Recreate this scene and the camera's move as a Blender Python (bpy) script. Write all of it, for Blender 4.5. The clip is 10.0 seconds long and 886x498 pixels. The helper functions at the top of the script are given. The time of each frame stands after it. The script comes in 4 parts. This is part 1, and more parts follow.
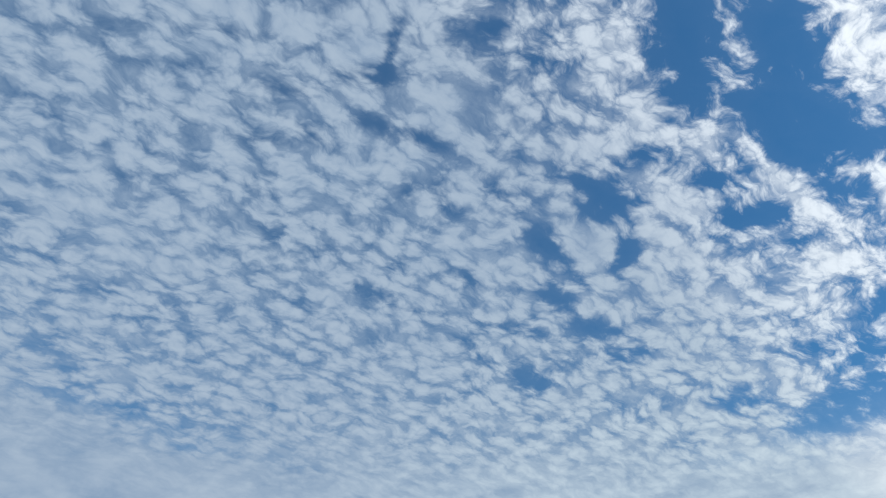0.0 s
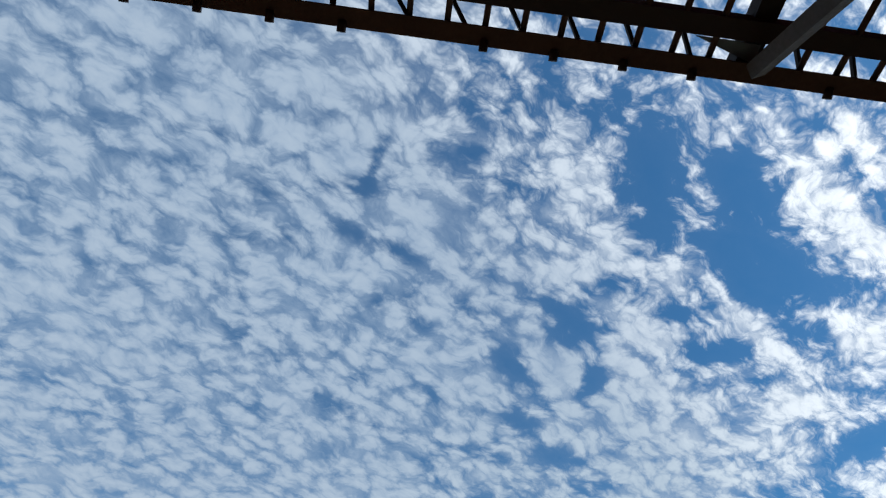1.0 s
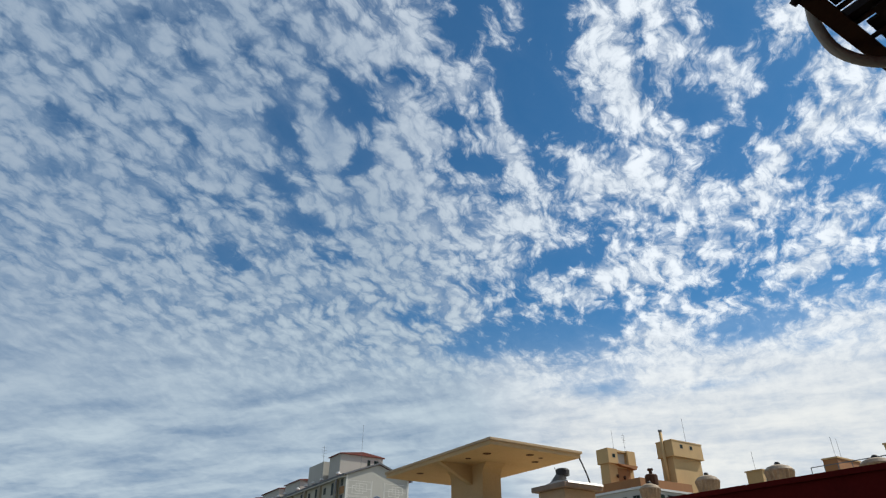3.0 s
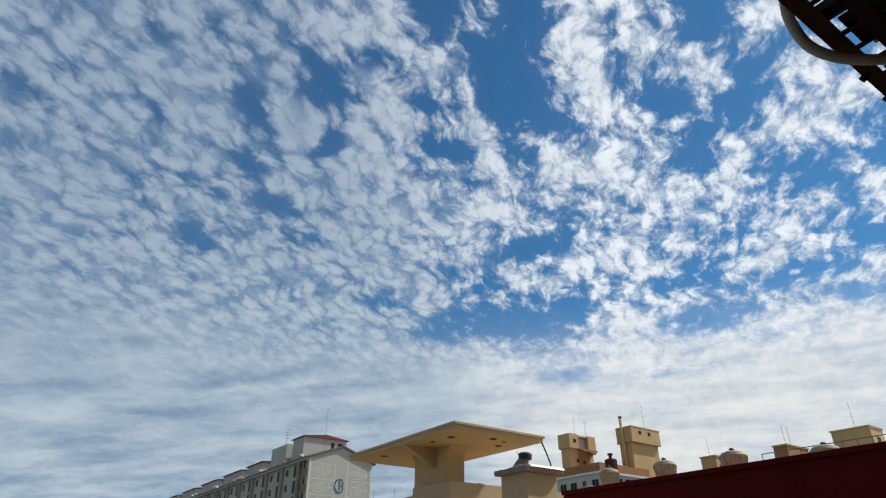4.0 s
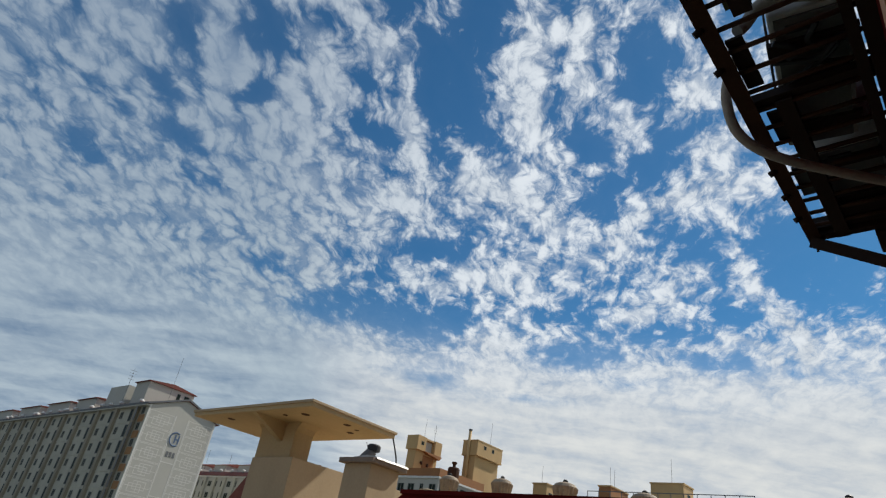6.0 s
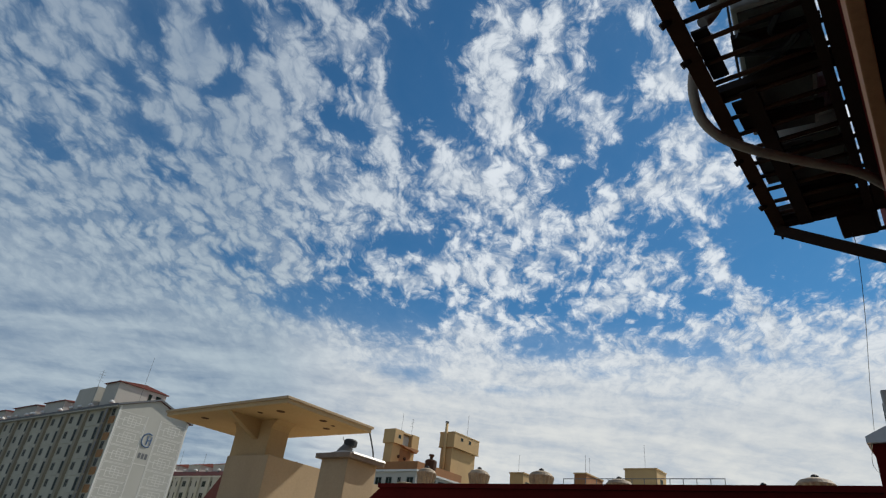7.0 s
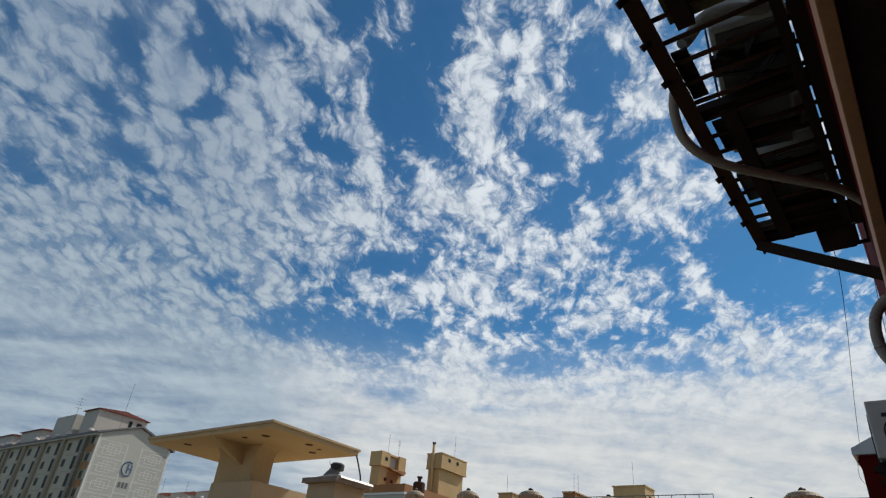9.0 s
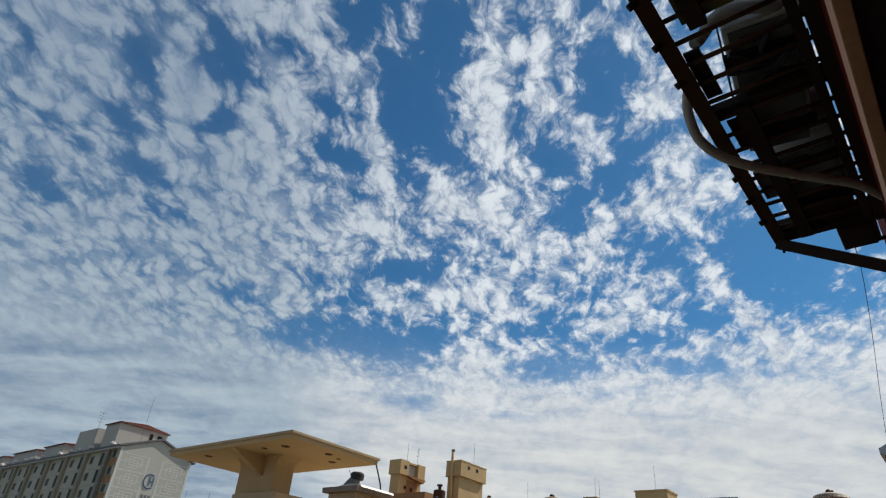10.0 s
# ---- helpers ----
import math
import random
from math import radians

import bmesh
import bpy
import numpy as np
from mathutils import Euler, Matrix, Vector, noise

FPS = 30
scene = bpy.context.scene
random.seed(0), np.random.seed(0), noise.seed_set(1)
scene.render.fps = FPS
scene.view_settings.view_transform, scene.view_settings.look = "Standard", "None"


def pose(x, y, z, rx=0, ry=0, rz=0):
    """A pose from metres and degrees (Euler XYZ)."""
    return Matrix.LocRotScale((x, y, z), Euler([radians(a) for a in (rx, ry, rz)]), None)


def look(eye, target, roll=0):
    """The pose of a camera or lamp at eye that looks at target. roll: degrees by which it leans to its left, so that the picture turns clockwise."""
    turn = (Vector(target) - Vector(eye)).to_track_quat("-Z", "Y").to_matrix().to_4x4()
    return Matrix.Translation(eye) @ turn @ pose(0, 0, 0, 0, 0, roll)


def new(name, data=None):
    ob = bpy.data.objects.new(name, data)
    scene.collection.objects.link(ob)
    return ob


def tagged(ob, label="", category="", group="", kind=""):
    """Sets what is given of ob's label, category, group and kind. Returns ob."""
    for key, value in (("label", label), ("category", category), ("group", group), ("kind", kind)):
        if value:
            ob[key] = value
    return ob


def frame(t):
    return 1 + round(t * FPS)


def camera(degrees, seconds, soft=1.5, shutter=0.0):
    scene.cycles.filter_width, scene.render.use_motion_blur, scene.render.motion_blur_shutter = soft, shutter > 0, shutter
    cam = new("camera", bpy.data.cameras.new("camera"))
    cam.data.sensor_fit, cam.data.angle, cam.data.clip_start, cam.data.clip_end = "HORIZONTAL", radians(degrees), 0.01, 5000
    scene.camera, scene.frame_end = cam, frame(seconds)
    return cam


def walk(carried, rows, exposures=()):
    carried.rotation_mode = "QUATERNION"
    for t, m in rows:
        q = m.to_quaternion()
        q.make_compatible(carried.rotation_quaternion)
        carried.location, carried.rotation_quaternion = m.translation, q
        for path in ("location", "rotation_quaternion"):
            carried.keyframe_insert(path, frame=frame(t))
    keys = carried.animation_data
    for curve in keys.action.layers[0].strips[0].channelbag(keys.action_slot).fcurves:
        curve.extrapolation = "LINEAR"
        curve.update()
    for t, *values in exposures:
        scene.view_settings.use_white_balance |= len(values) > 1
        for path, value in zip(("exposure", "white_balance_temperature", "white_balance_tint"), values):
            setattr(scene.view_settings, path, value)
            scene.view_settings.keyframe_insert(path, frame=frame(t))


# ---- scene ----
cam = camera(72.0, 10.0, soft=1.25)

# the building grid: a runs along the house wall, p across it (towards the house), z above the ground
U = Vector((0.633, 0.774, 0.0)).normalized()
N = Vector((U.y, -U.x, 0.0))
EYE = 20.0
GRID = Matrix(((U.x, N.x, 0, 0), (U.y, N.y, 0, 0), (0, 0, 1, EYE), (0, 0, 0, 1)))


def W(a, p, z):
    """A world point from grid metres, z counted from eye height."""
    return GRID @ Vector((a, p, z))


def eye(t, a, p, dz, rx, ry, rz):
    w = W(a, p, dz)
    return (t, pose(w.x, w.y, w.z, rx, ry, rz))


walk(cam, [
    eye(0.0, -0.084, 0.240, 0, 129.87, -1.64, 48.59),
    eye(0.5, -0.084, 0.240, 0, 137.17, -3.17, 50.80),
    eye(1.0, -0.084, 0.240, 0, 140.73, -2.83, 43.44),
    eye(1.5, -0.061, 0.213, 0, 133.46, -2.96, 41.74),
    eye(2.0, -0.040, 0.155, 0, 127.98, -3.09, 33.13),
    eye(2.5, -0.021, 0.101, 0, 124.52, -0.14, 23.46),
    eye(3.0, -0.008, 0.087, 0, 120.44, -0.24, 18.50),
    eye(4.5, -0.008, 0.040, 0, 118.86, -1.97, 11.25),
    eye(5.0, -0.013, 0.017, 0, 121.85, -7.73, 4.49),
    eye(5.5, -0.008, 0.006, 0, 120.59, -9.26, 0.63),
    eye(7.0, 0.000, 0.005, 0, 119.06, -6.48, -1.92),
    eye(7.5, 0.000, 0.000, 0, 119.60, -6.01, -3.41),
    eye(8.0, -0.008, -0.006, 0, 119.95, -5.49, -3.79),
    eye(8.5, -0.008, -0.006, 0, 120.20, -5.01, -2.99),
    eye(9.0, -0.013, -0.004, 0, 120.94, -5.02, -2.78),
    eye(9.5, -0.023, -0.011, 0, 122.00, -4.73, -2.60),
    eye(10.0, -0.021, -0.010, 0, 121.41, -4.46, -0.92),
], exposures=[(0.0, 0.10), (1.0, 0.18), (2.0, 0.12), (3.0, -0.07), (4.5, -0.17), (5.5, -0.27), (7.5, -0.34), (10.0, -0.34)])

# ---- sky, clouds and sun ----
SUN_AZ, SUN_EL = 56.0, 45.0          # degrees clockwise from +y, and above the horizon

# cloud layer seen as a plane: x, y, long and short radius, turn in degrees, strength
CLOUD_GAPS_A = [
    (-2.698, 3.351, 0.353, 0.338, 119, 0.80), (-2.433, 2.580, 0.288, 0.148, -131, 0.30), (-1.969, 0.621, 0.306, 0.099, -112, 0.50),
    (-1.857, 0.396, 0.303, 0.086, -103, 0.60), (-1.005, 1.157, 0.131, 0.031, 102, 0.60), (-0.999, 0.960, 0.129, 0.023, 96, 0.50),
    (-0.995, 0.595, 0.079, 0.024, -108, 0.40), (-0.980, 0.717, 0.123, 0.021, -114, 0.45), (-0.952, 1.167, 0.085, 0.052, -89, 0.65),
    (-0.889, 0.259, 0.053, 0.024, -102, 0.30), (-0.876, 0.914, 0.061, 0.025, -101, 0.40), (-0.825, 0.997, 0.064, 0.031, -109, 0.50),
    (-0.812, 0.763, 0.074, 0.033, -87, 0.40),
]
CLOUD_GAPS_B = [
    (-0.811, 1.905, 0.191, 0.117, -118, 0.50), (-0.779, 0.221, 0.070, 0.023, -119, 0.35), (-0.739, 1.242, 0.078, 0.048, -152, 0.75),
    (-0.722, 0.928, 0.075, 0.024, -89, 0.40), (-0.720, 1.098, 0.064, 0.048, -123, 0.65), (-0.717, 0.974, 0.098, 0.038, 114, 0.60),
    (-0.714, 0.276, 0.060, 0.018, -92, 0.40), (-0.705, 1.138, 0.070, 0.035, -123, 0.50), (-0.696, 0.486, 0.041, 0.024, 124, 0.50),
    (-0.662, 0.545, 0.066, 0.032, 126, 0.55), (-0.654, 0.204, 0.056, 0.016, -120, 0.40), (-0.636, 1.623, 0.097, 0.064, -105, 0.65),
    (-0.634, 0.940, 0.062, 0.022, 98, 0.40),
]
CLOUD_GAPS_C = [
    (-0.631, 0.067, 0.077, 0.018, -120, 0.35), (-0.621, 0.358, 0.045, 0.017, -94, 0.75), (-0.617, 0.818, 0.078, 0.024, 96, 0.60),
    (-0.615, 0.800, 0.070, 0.037, 102, 0.70), (-0.586, 0.434, 0.055, 0.024, -100, 0.90), (-0.573, 0.629, 0.064, 0.027, 96, 0.50),
    (-0.545, 0.290, 0.047, 0.021, -127, 0.80), (-0.523, 1.854, 0.152, 0.111, 163, 0.95), (-0.516, 0.937, 0.080, 0.036, 144, 0.90),
    (-0.489, 0.286, 0.053, 0.015, 155, 1.00), (-0.459, 0.810, 0.064, 0.051, -144, 0.95), (-0.442, 0.735, 0.082, 0.036, -95, 0.85),
    (-0.349, 0.373, 0.029, 0.013, -110, 0.80),
]
CLOUD_GAPS_D = [
    (-0.331, 0.481, 0.043, 0.021, -109, 0.50), (-0.330, 0.746, 0.064, 0.025, -148, 0.50), (-0.309, 1.597, 0.115, 0.037, 150, 0.40),
    (-0.286, 0.892, 0.047, 0.032, -113, 0.70), (-0.281, 1.016, 0.079, 0.034, -142, 0.90), (-0.237, 1.871, 0.165, 0.146, 137, 0.85),
    (-0.158, 0.622, 0.153, 0.050, 112, 1.00), (-0.151, 1.453, 0.089, 0.049, -178, 0.85), (-0.144, 2.297, 0.218, 0.121, -153, 0.70),
    (-0.131, 0.805, 0.055, 0.040, -100, 0.80), (-0.118, 0.907, 0.085, 0.040, -96, 0.90), (-0.098, 0.924, 0.164, 0.066, -90, 1.10),
    (-0.062, 1.812, 0.134, 0.072, -86, 0.75),
]
CLOUD_GAPS_E = [
    (-0.056, 0.740, 0.086, 0.030, -92, 0.95), (-0.043, 0.715, 0.064, 0.043, 93, 0.90), (0.098, 0.893, 0.086, 0.007, -95, 0.50),
    (0.181, 1.008, 0.088, 0.031, -101, 0.85), (0.236, 2.356, 0.199, 0.077, 173, 0.60), (0.245, 0.799, 0.104, 0.046, -107, 1.05),
    (0.255, 1.108, 0.105, 0.041, 116, 0.75), (0.304, 1.974, 0.163, 0.100, 158, 1.00), (0.316, 1.695, 0.089, 0.074, 89, 0.60),
    (0.335, 0.999, 0.094, 0.045, 88, 0.90), (0.496, 1.268, 0.088, 0.065, 170, 0.65), (0.510, 0.905, 0.095, 0.041, -116, 0.60),
    (0.549, 2.093, 0.119, 0.065, 157, 0.45),
]
CLOUD_GAPS_F = [
    (0.560, 1.730, 0.134, 0.064, 161, 0.65), (0.683, 1.551, 0.108, 0.057, -170, 0.55), (0.717, 1.220, 0.142, 0.107, 50, 1.15),
    (0.743, 1.847, 0.158, 0.071, 173, 0.70), (0.831, 1.366, 0.129, 0.084, 43, 1.10), (0.833, 1.186, 0.141, 0.101, 46, 0.90),
    (0.977, 1.799, 0.071, 0.030, -131, 0.60), (1.005, 1.365, 0.089, 0.071, 33, 0.70),
]
CLOUD_BANKS_A = [
    (-1.411, 0.859, 0.424, 0.179, -112, 0.45), (-1.207, 0.127, 0.163, 0.093, -96, 0.45), (-1.133, -0.073, 0.120, 0.101, -147, 0.45),
    (-1.046, 1.320, 0.117, 0.059, 105, 0.50), (-1.028, 2.418, 0.430, 0.297, -143, 0.40), (-0.958, 1.328, 0.113, 0.062, -91, 0.55),
    (-0.910, 1.054, 0.099, 0.037, -84, 0.40), (-0.788, 0.656, 0.076, 0.048, -106, 0.45), (-0.630, 0.281, 0.078, 0.035, -120, 0.35),
    (-0.602, 0.989, 0.091, 0.035, 97, 0.40), (-0.566, 1.347, 0.163, 0.094, -126, 0.40), (-0.558, 0.870, 0.086, 0.053, 120, 0.60),
    (-0.539, 0.854, 0.084, 0.031, -90, 0.55),
]
CLOUD_BANKS_B = [
    (-0.509, 0.241, 0.055, 0.046, -113, 0.80), (-0.486, 1.569, 0.131, 0.057, -81, 0.55), (-0.476, 0.434, 0.090, 0.055, -106, 0.30),
    (-0.462, 1.167, 0.166, 0.079, -100, 0.40), (-0.444, 0.933, 0.051, 0.030, -88, 0.50), (-0.419, 1.028, 0.074, 0.038, -109, 0.70),
    (-0.400, 0.268, 0.060, 0.023, -122, 0.55), (-0.388, 0.676, 0.060, 0.029, -153, 0.70), (-0.371, 0.842, 0.056, 0.038, -104, 0.80),
    (-0.368, 1.169, 0.141, 0.113, -151, 0.45), (-0.335, 0.945, 0.065, 0.034, -111, 0.90), (-0.332, 1.335, 0.156, 0.110, -162, 0.40),
    (-0.288, 0.675, 0.066, 0.033, 144, 0.95),
]
CLOUD_BANKS_C = [
    (-0.269, 0.436, 0.070, 0.032, -120, 0.45), (-0.239, 0.508, 0.065, 0.050, 101, 0.60), (-0.233, 0.784, 0.062, 0.057, 127, 0.95),
    (-0.205, 1.251, 0.137, 0.057, -104, 0.80), (-0.188, 0.944, 0.089, 0.020, -94, 0.90), (-0.186, 1.085, 0.119, 0.037, -104, 0.90),
    (-0.158, 0.731, 0.039, 0.017, -104, 0.55), (-0.144, 1.625, 0.190, 0.086, 164, 0.50), (-0.092, 0.753, 0.035, 0.014, -117, 0.80),
    (-0.078, 1.041, 0.070, 0.031, -115, 0.75), (-0.043, 1.166, 0.105, 0.078, 77, 0.75), (0.014, 0.863, 0.113, 0.047, -109, 0.85),
    (0.017, 1.530, 0.181, 0.124, 93, 0.60),
]
CLOUD_BANKS_D = [
    (0.031, 0.740, 0.080, 0.032, -105, 0.75), (0.054, 1.168, 0.107, 0.086, -127, 0.75), (0.065, 1.916, 0.163, 0.134, 135, 0.55),
    (0.076, 0.949, 0.124, 0.035, -101, 0.95), (0.107, 0.729, 0.070, 0.036, 89, 0.75), (0.137, 0.844, 0.083, 0.030, -94, 0.85),
    (0.142, 1.561, 0.170, 0.094, -91, 0.55), (0.144, 1.258, 0.113, 0.092, -139, 0.70), (0.175, 1.058, 0.077, 0.025, -175, 0.55),
    (0.178, 2.057, 0.119, 0.099, 172, 0.50), (0.184, 0.850, 0.044, 0.012, -99, 0.40), (0.199, 0.686, 0.029, 0.017, 139, 0.60),
    (0.239, 0.916, 0.075, 0.035, 90, 0.85),
]
CLOUD_BANKS_E = [
    (0.248, 0.699, 0.059, 0.020, -130, 0.80), (0.274, 2.304, 0.437, 0.159, -178, 0.30), (0.289, 1.524, 0.113, 0.073, -139, 0.40),
    (0.321, 1.324, 0.109, 0.062, 97, 0.80), (0.348, 0.827, 0.046, 0.041, 166, 0.85), (0.350, 1.196, 0.071, 0.030, 123, 0.85),
    (0.411, 1.113, 0.075, 0.046, 137, 0.90), (0.411, 0.955, 0.076, 0.042, 143, 0.60), (0.460, 1.620, 0.159, 0.094, 121, 0.90),
    (0.481, 1.030, 0.097, 0.050, 140, 0.80), (0.497, 1.424, 0.106, 0.041, -96, 0.60), (0.545, 1.052, 0.056, 0.045, 147, 0.70),
    (0.589, 1.255, 0.116, 0.024, -126, 0.85),
]
CLOUD_BANKS_F = [
    (0.648, 1.925, 0.147, 0.081, -139, 0.45), (0.685, 1.384, 0.101, 0.034, -129, 0.85), (0.709, 1.322, 0.047, 0.020, -156, 0.50),
    (0.772, 1.670, 0.122, 0.025, -173, 0.60), (0.816, 1.507, 0.147, 0.039, -131, 1.00), (0.915, 1.761, 0.137, 0.024, -134, 0.60),
    (0.947, 1.658, 0.149, 0.039, -126, 0.90), (1.075, 1.564, 0.171, 0.136, 44, 0.50), (1.164, 2.288, 0.280, 0.176, 99, 0.45),
]


class Nodes:
    """Short hand for building node trees."""

    def __init__(self, tree):
        self.tree = tree
        tree.nodes.clear()

    def put(self, kind, *ins):
        n = self.tree.nodes.new(kind)
        for i, v in enumerate(ins):
            self.feed(n, i, v)
        return n

    def feed(self, n, key, v):
        if v is None:
            return
        if isinstance(v, bpy.types.NodeSocket):
            self.tree.links.new(v, n.inputs[key])
        else:
            n.inputs[key].default_value = v

    def math(self, op, a, b=None, c=None, clamp=False):
        n = self.put("ShaderNodeMath", a, b, c)
        n.operation, n.use_clamp = op, clamp
        return n.outputs[0]

    def vec(self, op, a, b=None):
        n = self.put("ShaderNodeVectorMath", a, b)
        n.operation = op
        return n.outputs[1] if op in ("LENGTH", "DOT_PRODUCT", "DISTANCE") else n.outputs[0]

    def noise(self, v, scale, detail=4, rough=0.5, distort=0.0):
        n = self.put("ShaderNodeTexNoise")
        for k, x in (("Vector", v), ("Scale", scale), ("Detail", detail), ("Roughness", rough), ("Distortion", distort)):
            self.feed(n, k, x)
        return n

    def span(self, v, a, b, c=0.0, d=1.0, smooth=False):
        n = self.put("ShaderNodeMapRange", v, a, b, c, d)
        n.interpolation_type = "SMOOTHSTEP" if smooth else "LINEAR"
        return n.outputs[0]

    def mix(self, f, a, b, blend="MIX"):
        n = self.put("ShaderNodeMix")
        n.data_type, n.blend_type = "RGBA", blend
        self.feed(n, 0, f), self.feed(n, 6, a), self.feed(n, 7, b)
        return n.outputs[2]


def build_sky():
    world = bpy.data.worlds.new("sky")
    scene.world = world
    world.use_nodes = True
    k = Nodes(world.node_tree)
    way = k.put("ShaderNodeTexCoord").outputs["Generated"]
    sep = k.put("ShaderNodeSeparateXYZ", way)
    up = k.math("MAXIMUM", sep.outputs[2], 0.0)

    def plane(soft):
        v = k.vec("DIVIDE", way, k.put("ShaderNodeCombineXYZ", *[k.math("ADD", up, soft)] * 3).outputs[0])
        return k.vec("MULTIPLY", v, (1, 1, 0))

    def push(v, scale, size, detail=3):
        w = k.vec("SCALE", k.vec("SUBTRACT", k.noise(v, scale, detail, 0.6).outputs["Color"], (0.5, 0.5, 0.5)))
        w.node.inputs["Scale"].default_value = size
        return w

    q, fine = plane(0.12), plane(0.30)
    qw = k.vec("MULTIPLY", k.vec("ADD", k.vec("ADD", q, push(q, 9.0, 0.045)), push(q, 30.0, 0.022, 2)), (1, 1, 0))

    def field(rows):
        total = None
        for x, y, rx, ry, turn, s in rows:
            m = k.put("ShaderNodeMapping")
            m.vector_type = "TEXTURE"
            k.feed(m, 0, qw), k.feed(m, 1, (x, y, 0)), k.feed(m, 2, (0, 0, radians(turn))), k.feed(m, 3, (rx * 1.6, ry * 1.6, 1))
            g = k.put("ShaderNodeTexGradient", m.outputs[0])
            g.gradient_type = "QUADRATIC_SPHERE"
            g = k.math("MULTIPLY", k.math("POWER", g.outputs[1], 0.7), s)
            total = g if total is None else k.math("ADD", total, g)
        return total

    gaps, banks = field(CLOUD_GAPS_A + CLOUD_GAPS_B + CLOUD_GAPS_C + CLOUD_GAPS_D + CLOUD_GAPS_E + CLOUD_GAPS_F), field(CLOUD_BANKS_A + CLOUD_BANKS_B + CLOUD_BANKS_C + CLOUD_BANKS_D + CLOUD_BANKS_E + CLOUD_BANKS_F)
    # a closed sheet of ripples in the west, broken flakes in the east
    sx = k.put("ShaderNodeSeparateXYZ", q)
    west = k.math("ADD", k.math("MULTIPLY", sx.outputs[0], -1.0), k.math("MULTIPLY", sx.outputs[1], -0.12))
    west = k.span(west, -0.30, 0.75, 0.0, 1.0, smooth=True)
    turn = k.put("ShaderNodeMapping")
    turn.vector_type = "TEXTURE"
    k.feed(turn, 0, k.vec("ADD", k.vec("ADD", fine, push(fine, 7.0, 0.08)), push(fine, 24.0, 0.018, 3)))
    k.feed(turn, 2, (0, 0, radians(-8))), k.feed(turn, 3, (0.92, 1.50, 1.0))
    vor = k.put("ShaderNodeTexVoronoi")
    vor.feature = "SMOOTH_F1"
    vor.normalize, vor.voronoi_dimensions = True, "2D"
    k.feed(vor, "Vector", turn.outputs[0]), k.feed(vor, "Scale", 28.0), k.feed(vor, "Smoothness", 0.25)
    k.feed(vor, "Detail", 3.0), k.feed(vor, "Roughness", k.span(west, 0.3, 0.8, 0.58, 0.47)), k.feed(vor, "Lacunarity", 2.3)
    cells = k.span(vor.outputs["Distance"], 0.40, 0.06)
    fluff = k.noise(k.vec("MULTIPLY", turn.outputs[0], (1.0, 1.2, 0.0)), 19.0, 11, 0.63, 0.0).outputs[0]
    soft = k.noise(turn.outputs[0], 24.0, 6, 0.60, 0.05).outputs[0]
    fluff = k.mix(k.span(west, 0.25, 0.85), fluff, soft)
    broad = k.noise(q, 4.0, 3, 0.55).outputs[0]
    ripple = k.math("MULTIPLY", k.span(west, 0.1, 0.60, 0.70, 0.80), k.span(up, 0.16, 0.38, 0.10, 1.0))
    grain = k.math("ADD", k.math("MULTIPLY", k.math("SUBTRACT", fluff, 0.5), k.span(west, 0, 0.7, 2.5, 1.25)),
                   k.math("MULTIPLY", k.math("SUBTRACT", cells, 0.36), ripple))
    # towards the horizon the flakes close up into long bands
    streaks = k.noise(k.vec("ADD", k.vec("MULTIPLY", q, (0.45, 1.0, 0.0)), push(q, 2.5, 0.25)), 4.2, 6, 0.55).outputs[0]
    high = k.span(up, 0.24, 0.42, 0.0, 1.0, smooth=True)
    grain = k.math("ADD", k.math("MULTIPLY", grain, k.span(high, 0, 1, 0.28, 1.0)),
                   k.math("MULTIPLY", k.math("SUBTRACT", streaks, 0.5), k.span(high, 0, 1, 1.8, 0.0)))
    d = k.math("ADD", grain, k.math("MULTIPLY", k.math("SUBTRACT", broad, 0.5), 0.8))
    d = k.math("ADD", d, k.span(west, 0.35, 0.92, 0.14, 0.47))
    full = k.math("MINIMUM", banks, 0.9)
    d = k.math("ADD", d, k.math("MULTIPLY", full, 0.52))
    d = k.math("SUBTRACT", d, k.math("MULTIPLY", gaps, 1.0))
    d = k.math("MAXIMUM", d, k.math("ADD", k.span(full, 0.0, 0.9, -0.55, 0.60), k.math("MULTIPLY", grain, 0.95)))
    d = k.math("ADD", d, k.span(up, 0.44, 0.24, 0.0, 0.50, smooth=True))
    cover = k.span(k.math("ADD", d, k.span(west, 0.2, 0.8, 0.0, 0.06)), -0.22, 0.70, 0.0, 1.0, smooth=True)
    veil = k.math("ADD", k.span(up, 0.42, 0.20, 0.03, 0.90, smooth=True), k.span(west, 0.5, 1.0, 0.0, 0.20))
    veil = k.math("MULTIPLY", k.math("MINIMUM", veil, 0.92), k.span(gaps, 0.1, 0.9, 1.0, 0.45))
    cover = k.math("SUBTRACT", 1.0, k.math("MULTIPLY", k.math("SUBTRACT", 1.0, cover), k.math("SUBTRACT", 1.0, veil)))
    # the closed sheet is greyer, thin flakes shine; creases between the puffs are darker
    sheet = k.mix(k.span(sx.outputs[1], 0.6, 2.2, 0.0, 1.0, smooth=True), (0.37, 0.465, 0.58, 1), (0.55, 0.66, 0.74, 1))
    white = k.mix(k.span(west, 0.0, 0.75), (0.93, 1.0, 1.07, 1), sheet)
    white = k.mix(k.math("MULTIPLY", k.span(up, 0.42, 0.20, 0.0, 1.0, smooth=True), k.span(west, 0.7, 0.2)), white, (0.90, 0.92, 0.90, 1))
